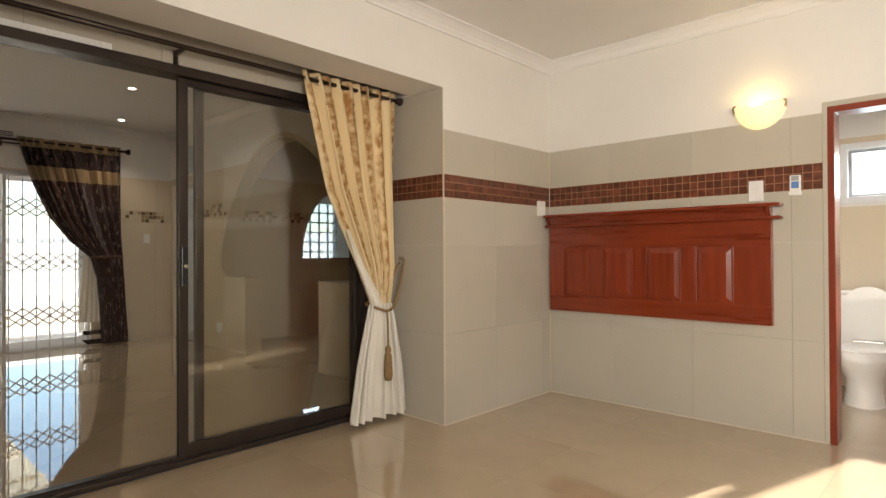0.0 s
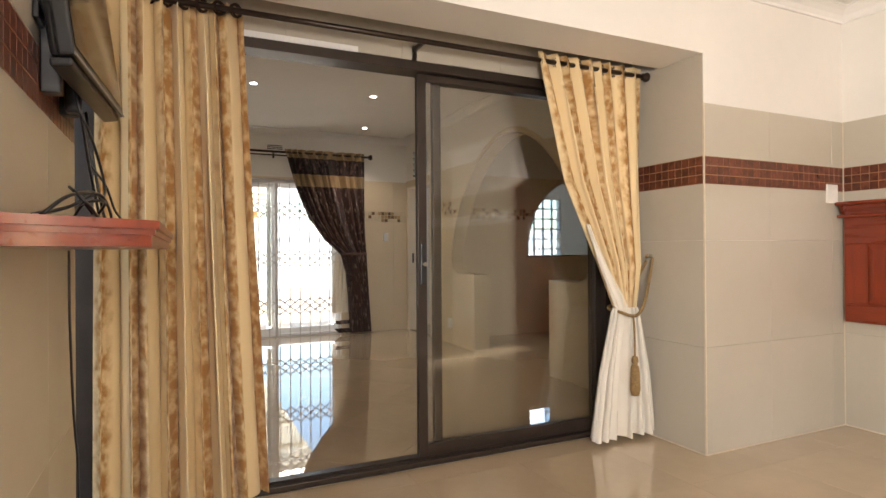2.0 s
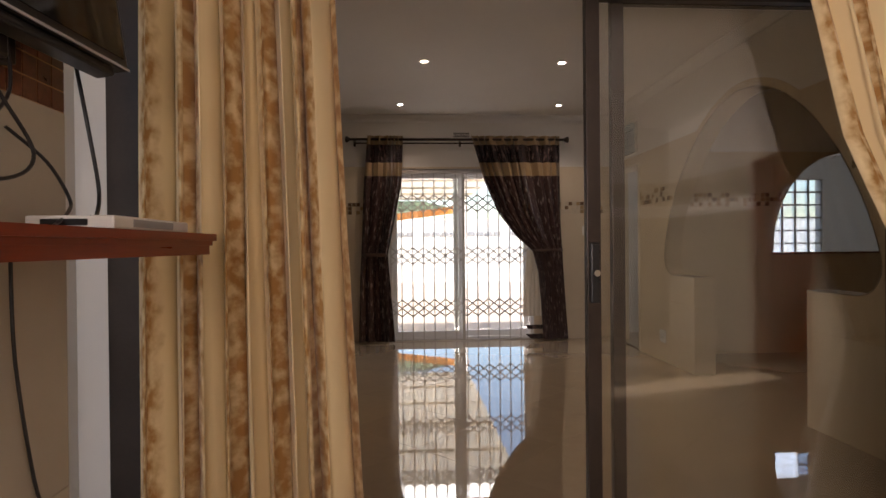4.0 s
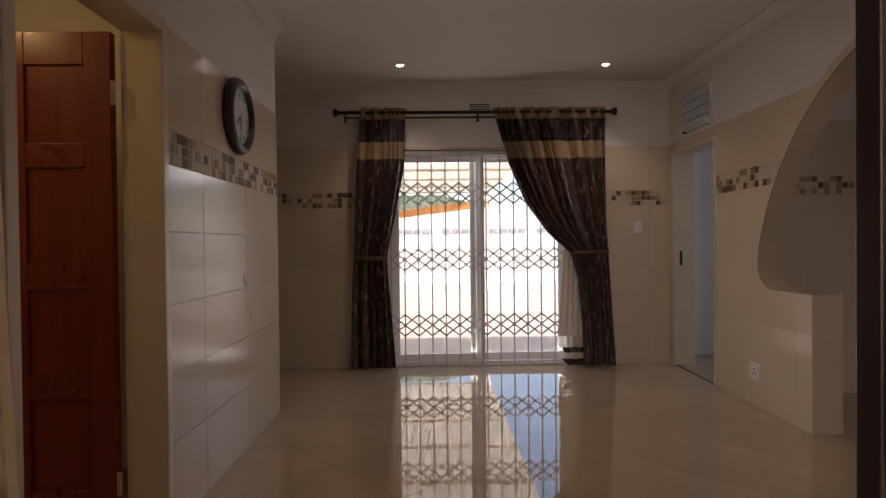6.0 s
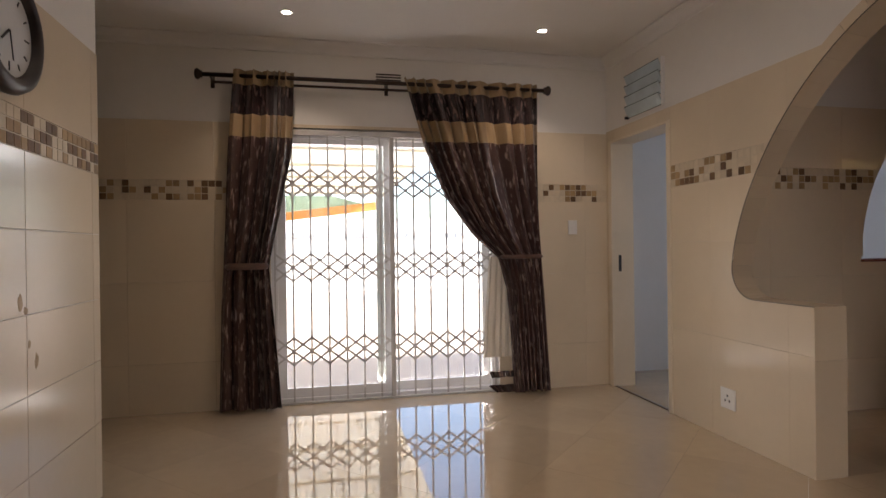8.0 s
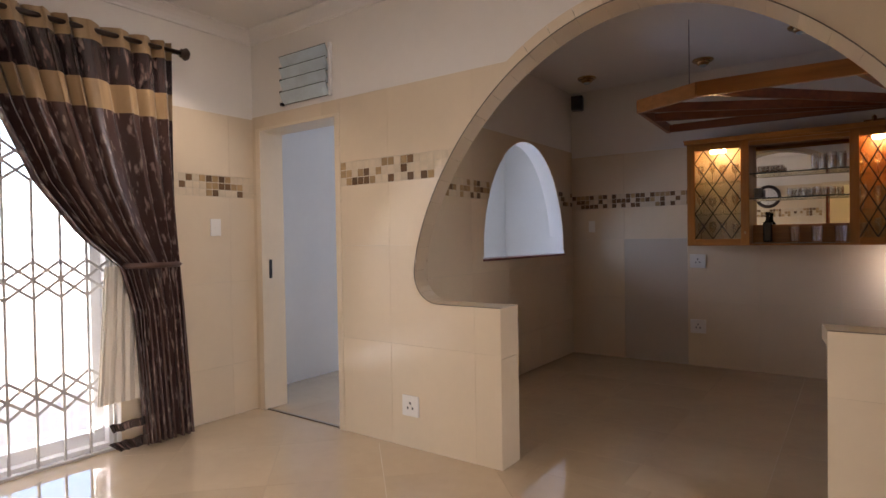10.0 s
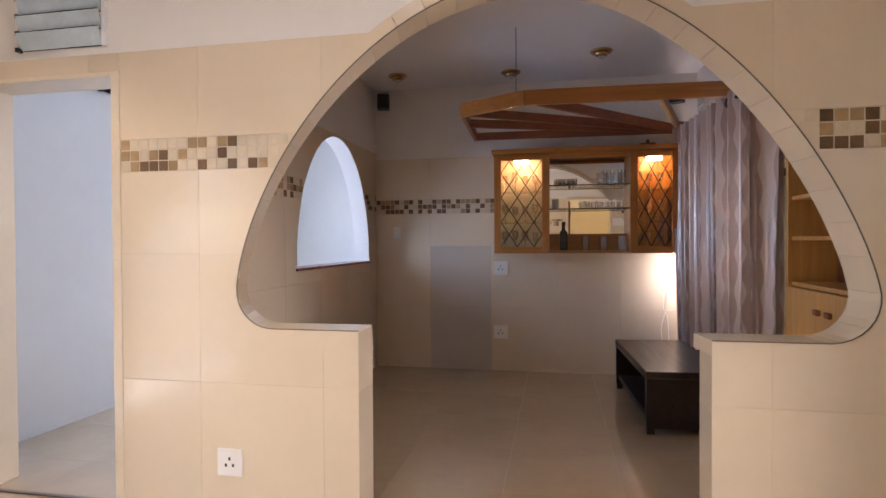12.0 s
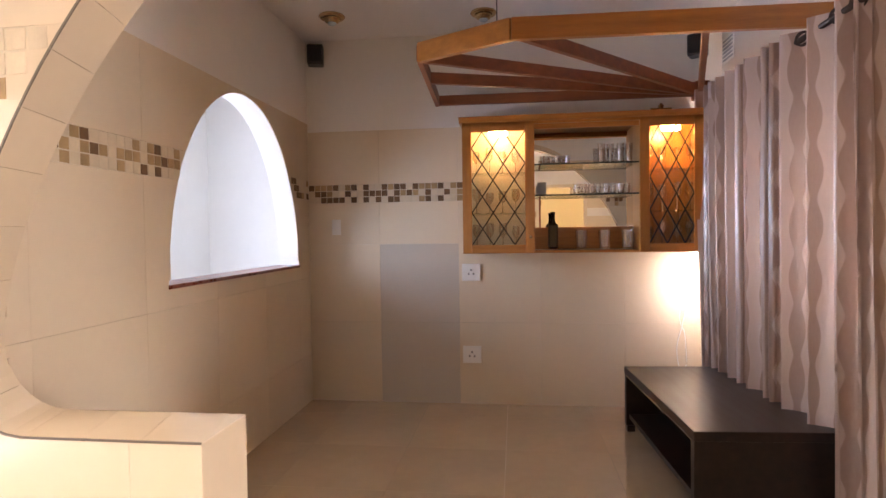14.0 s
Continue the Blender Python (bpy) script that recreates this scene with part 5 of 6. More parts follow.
def bar_cabinet():
    c = thing("bar_cabinet", (-4.42, BAR_Y, 1.155), "orange oak wall bar cabinet with two lit leaded glass doors", "bar cabinet")
    x0, x1, yb, yf, z0, z1 = -5.24, -3.60, BAR_Y - T, 6.25, 1.155, 2.08
    d1, d2 = -4.733, -4.021
    part("back", box(x0 + 0.02, d1, yb - 0.012, yb, z0, z1), M["pale_back"], c, "pale back panel")
    part("back", box(d1, d2, yb - 0.012, yb, z0 + 0.18, z1), M["mirror"], c, "mirror back")
    part("back_rail", box(d1, d2, yb - 0.016, yb, z0 + 0.02, z0 + 0.18), M["oak_h"], c)
    part("back", box(d2, x1 - 0.02, yb - 0.012, yb, z0, z1), M["oak"], c)
    for x in (x0, d1 - 0.02, d2, x1 - 0.02):
        part("side", box(x, x + 0.02, yf + 0.022, yb, z0, z1, 0.002), M["oak"], c)
    part("top_board", box(x0, x1, yf + 0.0, yb, z1 - 0.02, z1), M["oak_h"], c)
    part("cornice", prism([(yf - 0.045, z1 + 0.035), (yb, z1 + 0.035), (yb, z1), (yf - 0.005, z1), (yf - 0.02, z1 + 0.008), (yf - 0.03, z1 + 0.022)], "x", x0 - 0.02, x1 + 0.02), M["oak_h"], c)
    for a, b in ((x0 + 0.02, d1 - 0.02), (d2 + 0.02, x1 - 0.02)):
        part("bottom_board", box(a, b, yf + 0.022, yb - 0.013, z0, z0 + 0.02), M["oak_h"], c)
    part("bottom_board", box(d1, d2, yf + 0.03, yb - 0.017, z0, z0 + 0.018), M["oak_h"], c)
    part("frieze", box(d1, d2, yf + 0.02, yf + 0.035, z1 - 0.055, z1 - 0.02), M["oak_h"], c)
    for z in (1.565, 1.782):
        part("glass_shelf", box(d1, d2, yf + 0.03, yb - 0.013, z - 0.008, z), M["clear"], c, "glass shelf")
        part("shelf_edge", box(d1, d2, yf + 0.026, yf + 0.030, z - 0.009, z + 0.001), M["glass_edge"], c, "dark edge of the glass shelf")
    part("glass_shelf", box(d1, d2, yf + 0.02, yb - 0.017, z0 + 0.018, z0 + 0.026), M["clear"], c, "glass shelf")
    for a, b in ((x0 + 0.02, d1 - 0.02), (d2 + 0.02, x1 - 0.02)):
        for z in (1.44, 1.73):
            part("glass_shelf", box(a, b, yf + 0.06, yb - 0.013, z - 0.007, z), M["clear"], c, "glass shelf")
        part("lamp", box((a + b) / 2 - 0.065, (a + b) / 2 + 0.065, yf + 0.03, yf + 0.06, 1.985, 2.02, 0.008), M["strip"], c, "warm strip lamp")
    for a, b in ((x0, d1), (d2, x1)):
        door = part("door", box(a, a + 0.065, yf, yf + 0.022, z0, z1 - 0.005, 0.003), M["oak"], c, "oak framed leaded glass door")
        part("door_stile", box(b - 0.065, b, yf, yf + 0.022, z0, z1 - 0.005, 0.003), M["oak"], door)
        part("door_rail", box(a + 0.065, b - 0.065, yf, yf + 0.022, z0, z0 + 0.06, 0.003), M["oak_h"], door)
        part("door_rail", box(a + 0.065, b - 0.065, yf, yf + 0.022, z1 - 0.065, z1 - 0.005, 0.003), M["oak_h"], door)
        ga, gb_, gz0, gz1 = a + 0.065, b - 0.065, z0 + 0.06, z1 - 0.065
        p = part("leaded_pane", box(ga, gb_, yf + 0.010, yf + 0.014, gz0, gz1), M["clear"], door)
        p.visible_shadow = False
        w, hh = gb_ - ga, gz1 - gz0
        sx, sz = w / 2.5, hh / 3.5
        for sgn in (1, -1):
            for k in range(-8, 9):
                # a lead came: x/sx + sgn*z/sz = k, clipped to the pane
                pts = []
                for zz in (0, hh):
                    xx = (k - sgn * zz / sz) * sx
                    if 0 <= xx <= w:
                        pts.append((xx, zz))
                for xx in (0, w):
                    zz = sgn * (k - xx / sx) * sz
                    if 0 < zz < hh:
                        pts.append((xx, zz))
                if len(pts) >= 2 and (Vector(pts[0]) - Vector(pts[1])).length > 0.02:
                    part("lead_came", beam((ga + pts[0][0], yf + 0.008, gz0 + pts[0][1]), (ga + pts[1][0], yf + 0.008, gz0 + pts[1][1]), 0.004, 0.009, None, 0), M["black"], door)
    part("knob", lathe([(0.006, 0), (0.012, -0.012), (0.010, -0.02), (0.002, -0.022)], (d1 - 0.03, yf, 1.27), 12, "y"), M["brass"], c, "", True)
    return d1, d2, yf


d1, d2, yf = bar_cabinet()
rng = random.Random(5)
for k in range(6):
    glass_tumbler(d1 + 0.06 + 0.036 * k, 6.36 + 0.04 * (k % 2), 1.783, 0.018, 0.06)
for k in range(4):
    glass_tumbler(d2 - 0.24 + 0.065 * k, 6.36 + 0.03 * (k % 2), 1.783, 0.026, 0.14)
for k in range(8):
    glass_tumbler(d1 + 0.30 + 0.05 * k, 6.34 + 0.04 * (k % 2), 1.566, 0.024, 0.075)
for k in range(5):
    glass_tumbler(d1 + 0.08 + 0.038 * k, 6.31 + 0.02 * (k % 2), 1.783, 0.018, 0.06)
for k in range(3):
    glass_tumbler(d1 + 0.33 + 0.16 * k, 6.36, 1.182, 0.045, 0.13)
for a, b in ((-5.21, -4.77), (-3.99, -3.63)):
    for z in (1.176, 1.441, 1.731):
        for k in range(4):
            wine_glass(a + 0.06 + 0.095 * k, 6.39 + 0.03 * (k % 2), z, rng.uniform(0.028, 0.034), rng.uniform(0.15, 0.20))
bt = thing("bottle", (d1 + 0.13, 6.35, 1.182), "dark square-shouldered spirit bottle", "bottle")
part("body", box(d1 + 0.095, d1 + 0.165, 6.32, 6.385, 1.182, 1.36, 0.012), M["bottle"], bt)
part("neck", lathe([(0.028, 0), (0.016, 0.02), (0.014, 0.07), (0.017, 0.072), (0.017, 0.09)], (d1 + 0.13, 6.352, 1.355), 14), M["bottle"], bt, smooth=True)
mg = thing("metal_mug", (d1 + 0.055, 6.36, 1.566), "small dark metal mug on the glass shelf", "mug")
part("cup", lathe([(0.030, 0), (0.032, 0.09), (0.029, 0.09), (0.028, 0.01)], (d1 + 0.055, 6.36, 1.566), 16), M["grey"], mg, smooth=True)
orn = thing("ornament", (-3.86, 6.34, 2.115), "small brass ornament on top of the bar cabinet", "ornament")
part("base", lathe([(0.04, 0), (0.035, 0.02), (0.012, 0.03), (0.02, 0.05), (0.004, 0.07)], (-3.86, 6.34, 2.115), 14), M["brass"], orn, smooth=True)
part("arm", rod((-3.93, 6.34, 2.14), (-3.79, 6.34, 2.14), 0.012), M["brass"], orn)


def pergola():
    p = thing("hanging_wood_frame", (-4.4, 5.7, 2.27), "fan-shaped wooden beam frame hung below the ceiling over the bar", "wooden frame")
    z = 2.27
    hub = (-3.58, 6.40, z)
    c = [(-5.425, 6.36, z), (-5.372, 5.24, z), (-4.88, 4.96, z), (-3.44, 5.01, z)]
    part("front_beam", beam(c[2], c[3], 0.035, 0.105), M["oak_h"], p)
    part("corner_beam", beam(c[1], c[2], 0.035, 0.105), M["oak_h"], p)
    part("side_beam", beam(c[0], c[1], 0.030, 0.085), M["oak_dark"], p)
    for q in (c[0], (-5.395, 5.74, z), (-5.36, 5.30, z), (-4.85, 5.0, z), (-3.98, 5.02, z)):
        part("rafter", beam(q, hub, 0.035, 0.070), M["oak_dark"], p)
    part("hub", rod((hub[0], hub[1], z - 0.06), (hub[0], hub[1], z + 0.06), 0.06, 10), M["oak_dark"], p)
    part("hanger_wire", rod((-4.95, 5.05, z + 0.05), (-4.95, 5.05, CEIL_B), 0.003, 6), M["black"], p)


pergola()


def shelf_unit():
    s = thing("wall_unit", (SIDE_X - 0.02, 4.0, 0), "varnished pine wall unit with open shelves above a drop front", "wall unit")
    x0, x1, y0, y1 = SIDE_X + 0.055, SIDE_X + 0.235, 3.625, 4.385
    part("back", box(x1 - 0.012, x1, y0, y1, 0.10, 2.3), M["oak_dark"], s)
    part("side", box(x0 - 0.08, x1 - 0.012, y0, y0 + 0.03, 0.10, 2.3, 0.003), M["pine"], s)
    part("side", box(x0 - 0.08, x1 - 0.012, y1 - 0.03, y1, 0.10, 2.3, 0.003), M["pine"], s)
    part("top", box(x0 - 0.08, x1 - 0.012, y0 + 0.03, y1 - 0.03, 2.27, 2.3), M["pine"], s)
    for z in (1.02, 1.265, 1.485, 1.75, 2.0):
        part("shelf", box(x0 - 0.06, x1 - 0.012, y0 + 0.03, y1 - 0.03, z, z + 0.02), M["pine"], s)
    d = part("drop_front", box(x0 - 0.085, x0 - 0.06, y0 + 0.03, y1 - 0.03, 0.12, 1.015, 0.004), M["pine"], s)
    for y in (3.85, 3.97):
        part("knob", box(x0 - 0.105, x0 - 0.085, y - 0.025, y + 0.025, 0.90, 0.93, 0.006), M["oak_dark"], d)


shelf_unit()
plug = thing("cable_loop", (-3.655, BAR_Y - 0.03, 0.5), "white cables hanging down the wall beside the curtain", "cables")
part("cable", tube([(-3.655, BAR_Y - 0.03, 1.14), (-3.65, BAR_Y - 0.03, 0.8), (-3.685, BAR_Y - 0.04, 0.62), (-3.72, BAR_Y - 0.03, 0.45), (-3.70, BAR_Y - 0.04, 0.30), (-3.65, BAR_Y - 0.03, 0.33)], 0.004), M["plastic"], plug, "", True)
part("cable", tube([(-3.635, BAR_Y - 0.03, 1.14), (-3.70, BAR_Y - 0.03, 0.7), (-3.665, BAR_Y - 0.03, 0.55), (-3.655, BAR_Y - 0.04, 0.35)], 0.004), M["plastic"], plug, "", True)

# ---- outdoors ----
ground = setting("ground", box(-400, 400, -400, 400, -0.30, -0.16), M["ground"], "sandy ground reaching into the distance", "ground")
patio = setting("pavement", box(-20.0, -7.9, -14, 18, -0.16, -0.06), M["paving"], "clay brick paving of the patio", "paving")
bwall = setting("wall_boundary", box(-20.2, -20.0, -16, 22, -0.16, 2.1), M["white_wall"], "white painted boundary wall in full sun", "wall")
for k in range(60):
    if k % 5:
        part("breeze_block", box(-20.0, -19.97, -8 + k * 0.30, -7.78 + k * 0.30, 1.52, 1.66, 0.01), M["grey"], bwall)
rf = thing("patio_awning", (-13, -2, 2.6), "cream sheeted patio awning with an orange timber beam", "awning")
for k in range(24):
    y0 = -8.0 + k * 0.4375
    part("roof_sheet", prism([(-17.4, y0 + 0.001), (-9.3, y0 + 0.001), (-9.3, y0 + 0.4365), (-17.4, y0 + 0.4365)], "z", 2.58 + 0.006 * (k % 2), 2.60 + 0.006 * (k % 2)), M["sheet"], rf)
for k in range(6):
    part("batten", box(-17.3 + k * 1.58, -17.24 + k * 1.58, -8.0, 2.5, 2.54, 2.58), M["sheet"], rf)
part("fascia", beam((-17.2, -6.0, 1.25), (-17.2, 2.48, 2.28), 0.06, 0.20), M["orange"], rf)
part("post", rod((-17.2, 2.4, -0.06), (-17.2, 2.4, 2.52), 0.05), M["white_metal"], rf)
part("post", rod((-9.5, -7.5, -0.06), (-9.5, -7.5, 2.52), 0.05), M["white_metal"], rf)
part("shade_net", prism([(-6.0, 1.38), (1.9, 2.32), (1.2, 2.50), (-6.0, 2.50)], "x", -17.32, -17.30), M["green"], rf, "pale green shade net")

# ---- floors ----
floor_base = setting("floor", box(-8.2, 3.1, -2.75, 7.9, -0.16, -T), M["grout"], "glossy cream porcelain tiled floor", "floor")


def clip(poly, x0, x1, y0, y1):
    for axis, lim, keep in ((0, x0, 1), (0, x1, -1), (1, y0, 1), (1, y1, -1)):
        out = []
        for a, b in zip(poly, poly[1:] + poly[:1]):
            ia, ib = (a[axis] - lim) * keep >= 0, (b[axis] - lim) * keep >= 0
            if ia:
                out.append(a)
            if ia != ib:
                t = (lim - a[axis]) / (b[axis] - a[axis])
                out.append((a[0] + t * (b[0] - a[0]), a[1] + t * (b[1] - a[1])))
        poly = out
        if len(poly) < 3:
            return []
    return poly


tile_meshes = {}


def floor_tiles(x0, x1, y0, y1, size, turn, gap=0.0012):
    c, s = math.cos(radians(turn)), math.sin(radians(turn))
    n = int(max(x1 - x0, y1 - y0) / size) + 3
    mx, my = (x0 + x1) / 2, (y0 + y1) / 2
    g = gap / 2
    for i in range(-n, n):
        for j in range(-n, n):
            q = [((i + a) * size + da, (j + b) * size + db) for a, b, da, db in ((0, 0, g, g), (1, 0, -g, g), (1, 1, -g, -g), (0, 1, g, -g))]
            q = [(mx + c * u - s * v, my + s * u + c * v) for u, v in q]
            poly = clip(q, x0, x1, y0, y1)
            if len(poly) < 3:
                continue
            ox, oy = sum(p[0] for p in poly) / len(poly), sum(p[1] for p in poly) / len(poly)
            key = tuple((round(p[0] - ox, 3), round(p[1] - oy, 3)) for p in poly) + (turn,)
            if key not in tile_meshes:
                bm = prism([(p[0] - ox, p[1] - oy) for p in poly], "z", -T + 0.0005, 0.0)
                tile_meshes[key] = mesh_of("tile", bm, M["floor_tile"])
            ob = new("tile", tile_meshes[key])
            ob.location = (ox, oy, 0)
            ob.parent = floor_base


floor_tiles(DOOR_X + 0.06, 2.60, TV_Y - 0.28, WALL_A, 0.6, 0)
floor_tiles(GATE_X, DOOR_X - 0.08, -2.6, ARCH_Y0, 0.6, 45)
floor_tiles(-5.525, -4.075, ARCH_Y0, ARCH_Y1, 0.6, 0)
floor_tiles(NICHE_X, SIDE_X, ARCH_Y1, BAR_Y, 0.6, 0)
floor_tiles(-8.04, NICHE_X - 0.145, ARCH_Y0, 7.8, 0.6, 0)
floor_tiles(-0.60, 3.0, WALL_A, 6.0, 0.4, 0)

# ---- wall tiles ----


def tile_ob(w, h, axis, at, out, a, z, mat, parent, name="tile"):
    """One tile of w x h on a wall, proud by T; alike tiles share a mesh."""
    key = (round(w, 3), round(h, 3), axis, out, mat)
    if key not in tile_meshes:
        lo, hi = sorted((0, out * T))
        e = min(0.0007, w / 8, h / 8)
        bm = bmesh.new()
        f = out * T
        bk = [(-w / 2, -h / 2), (w / 2, -h / 2), (w / 2, h / 2), (-w / 2, h / 2)]
        ft = [(p[0] - math.copysign(e, p[0]), p[1] - math.copysign(e, p[1])) for p in bk]

        def at3(p, d):
            return (d, p[0], p[1]) if axis == "x" else (p[0], d, p[1])
        vb = [bm.verts.new(at3(p, 0.0002 * out)) for p in bk]
        vm = [bm.verts.new(at3(p, f * 0.8)) for p in bk]
        vf = [bm.verts.new(at3(p, f)) for p in ft]
        for u, v in ((vb, vm), (vm, vf)):
            for k in range(4):
                bm.faces.new((u[k], u[(k + 1) % 4], v[(k + 1) % 4], v[k]))
        bm.faces.new(vf)
        bmesh.ops.recalc_face_normals(bm, faces=bm.faces)
        c = bm.faces[-1] if hasattr(bm.faces, "ensure_lookup_table") and not bm.faces.ensure_lookup_table() else bm.faces[-1]
        n = c.normal.x if axis == "x" else c.normal.y
        if n * out < 0:
            bmesh.ops.reverse_faces(bm, faces=bm.faces)
        tile_meshes[key] = mesh_of(name, bm, M[mat])
    ob = new(name, tile_meshes[key])
    ob.location = (at, a, z) if axis == "x" else (a, at, z)
    ob.parent = parent
    return ob


def free(a0, a1, z0, z1, holes):
    return not any(a1 > p + 0.001 and a0 < q - 0.001 and z1 > s + 0.001 and z0 < t - 0.001 for p, q, s, t in holes)


def field(axis, at, out, a0, a1, rows, start, width, mat, parent, holes=(), gap=0.0009, odd=None):
    """Rows of large tiles between a0 and a1; rows: (z0, z1). Tiles are cut back at square openings."""
    for z0, z1 in rows:
        cuts = {a0, a1}
        a = start
        while a < a1:
            if a > a0:
                cuts.add(a)
            a += width
        for p, q, s, t in holes:
            cuts |= {c for c in (p, q) if a0 < c < a1 and s < z1 and t > z0}
        zc = sorted({z0, z1} | {c for p, q, s, t in holes for c in (s, t) if z0 < c < z1})
        cuts = sorted(cuts)
        for p, q in zip(cuts, cuts[1:]):
            spans, run = [], None
            for u, v in zip(zc, zc[1:]):
                if free(p, q, u, v, holes):
                    run = (run[0], v) if run else (u, v)
                elif run:
                    spans.append(run)
                    run = None
            if run:
                spans.append(run)
            for u, v in spans:
                if q - p > 0.012 and v - u > 0.012:
                    m = odd(p, q, u, v) if odd else mat
                    tile_ob(q - p - gap, v - u - gap, axis, at, out, (p + q) / 2, (u + v) / 2, m, parent)


def band(axis, at, out, a0, a1, z0, z1, n_rows, kinds, parent, seed, holes=(), hole=None, joint=0.0055, bed=None):
    """A mosaic border of small square tiles, on a bed of coloured grout where bed names one."""
    if bed:
        lo, hi = sorted((at + out * 0.0005, at + out * (T - 0.0022)))
        gaps = sorted((p, q) for p, q, u, v in holes if u < z0 and v > z1)
        ends = [a0] + [e for g in gaps for e in g] + [a1]
        for p, q in zip(ends[::2], ends[1::2]):
            if hole:
                bm = slab_with_hole(p, q, z0, z1, hole, axis, lo, hi, 0.02)
            else:
                bm = box(lo, hi, p, q, z0, z1) if axis == "x" else box(p, q, lo, hi, z0, z1)
            part("grout_bed", bm, M[bed], parent)
    rng = random.Random(seed)
    h = (z1 - z0) / n_rows
    n = max(1, int(round((a1 - a0) / h)))
    w = (a1 - a0) / n
    for j in range(n_rows):
        for i in range(n):
            p, q, u, v = a0 + i * w, a0 + (i + 1) * w, z0 + j * h, z0 + (j + 1) * h
            k = rng.choice(kinds)
            if not free(p, q, u, v, holes):
                continue
            if hole:
                bad = False
                for e in (p, q):
                    o = hole(e)
                    if o and v > o[0] and u < o[1]:
                        bad = True
                if bad:
                    continue
            tile_ob(w - joint, h - joint, axis, at, out, (p + q) / 2, (u + v) / 2, k, parent, "mosaic_tile")


# bedroom: 0.6 m tiles, red band at eye height
RA = [(0.0, 0.60), (0.60, 1.20), (1.20, 1.518)]
RA_TOP = [(1.673, TILE_TOP_A)]
RED = ["mosaic_red"]
for rows in (RA, RA_TOP):
    field("y", WALL_A, -1, PIER_X + T, 2.6, rows, PIER_X + 0.55, 0.6, "tile_a", wall_headboard, [(-0.105, 0.785, 0, 2.03)])
    field("x", PIER_X, 1, 2.89 + 0.0, WALL_A, rows, 2.89 + 0.55, 0.6, "tile_a", wall_pier)
    field("y", 2.89, -1, DOOR_X + 0.04, PIER_X, rows if rows is RA else [(1.673, 2.25)], DOOR_X, 0.6, "tile_a", wall_pier)
    field("y", TV_Y, 1, PIER_X, 2.6, rows, PIER_X + 0.45, 0.6, "tile_a", wall_tv, [(0.9, 2.4, 1.0, 2.1)])
    field("x", 2.60, -1, TV_Y, WALL_A, rows, 0.3, 0.6, "tile_a", bpy.data.objects["wall_window"])
band("y", WALL_A, -1, PIER_X + T, -0.105, 1.518, 1.673, 3, RED, wall_headboard, 1, joint=0.0038, bed="tan_grout")
band("x", PIER_X, 1, 2.89, WALL_A, 1.518, 1.673, 3, RED, wall_pier, 2, joint=0.0038, bed="tan_grout")
band("y", 2.89, -1, DOOR_X + 0.04, PIER_X, 1.518, 1.673, 3, RED, wall_pier, 3, joint=0.0038, bed="tan_grout")
band("y", TV_Y, 1, PIER_X, 0.6, 1.518, 1.673, 3, RED, wall_tv, 4, joint=0.0038, bed="tan_grout")
field("x", DOOR_X + 0.04, 1, -0.30, 2.89, [(2.168, 2.60)], 0.1, 0.6, "tile_a", wall_door)
field("x", DOOR_X + 0.04, 1, 2.70, 2.89, [(0, 0.6), (0.6, 1.2), (1.2, 1.8), (1.8, 2.2)], 3, 0.6, "tile_a", wall_door)
field("y", 6.0, -1, -0.60, 3.0, [(0, 0.6), (0.6, 1.2), (1.2, 1.518), (1.673, 2.1)], 0.1, 0.6, "tile_b", bpy.data.objects["wall_bathroom_back"], [(-0.29, 0.62, 1.55, 2.05), (0.64, 1.75, 1.12, 2.1)])
band("y", 6.0, -1, -0.60, -0.295, 1.518, 1.673, 3, RED, bpy.data.objects["wall_bathroom_back"], 6)

# living room and bar: cream tiles, mixed brown band
MIX = ["mosaic_light", "mosaic_light", "mosaic_light", "mosaic_mid", "mosaic_mid", "mosaic_dark", "mosaic_dark"]
RB = [(0.0, 0.37), (0.37, 0.97), (0.97, 1.577)]
RB_TOP = [(1.725, TILE_TOP_B)]
GH = [(0.50, 2.32, 0, 2.14)]
SH = [(-4.47, -3.53, 0, 2.18)]
DH = [(-7.60, -6.715, 0, 2.09)]
for rows in (RB, RB_TOP):
    field("x", GATE_X, 1, -2.6, ARCH_Y0, rows, -2.3, 0.6, "tile_b", wall_gate, GH)
    field("y", STUB_Y, 1, -6.20, DOOR_X - 0.10, [(0, 0.37), (0.37, 0.67), (0.67, 0.97), (0.97, 1.285), (1.285, 1.577)] if rows is RB else rows, -6.117, 0.635, "tile_b", wall_stub, SH, 0.003)
    field("x", -6.20, -1, STUB_Y - 0.15, STUB_Y, rows, -9 + 8.9, 0.6, "tile_b", wall_stub)
    field("y", BAR_Y, -1, NICHE_X + T, SIDE_X, [(0.0, 0.622), (0.622, 1.224), (1.224, 1.546)] if rows is RB else [(1.689, 2.10)], -5.908, 0.61, "tile_b", wall_bar,
          odd=lambda p, q, u, v: "tile_grey" if v < 1.25 and -5.95 < p < -5.4 else "tile_b")
    field("x", SIDE_X, -1, ARCH_Y1, BAR_Y, rows, ARCH_Y1 + 0.3, 0.6, "tile_b", wall_side, [(3.62, 4.39, 0.1, 2.3), (4.75, 6.35, 0.9, 1.8)])
band("x", GATE_X, 1, -2.6, ARCH_Y0, 1.577, 1.725, 3, MIX, wall_gate, 11, GH, bed="cream_grout")
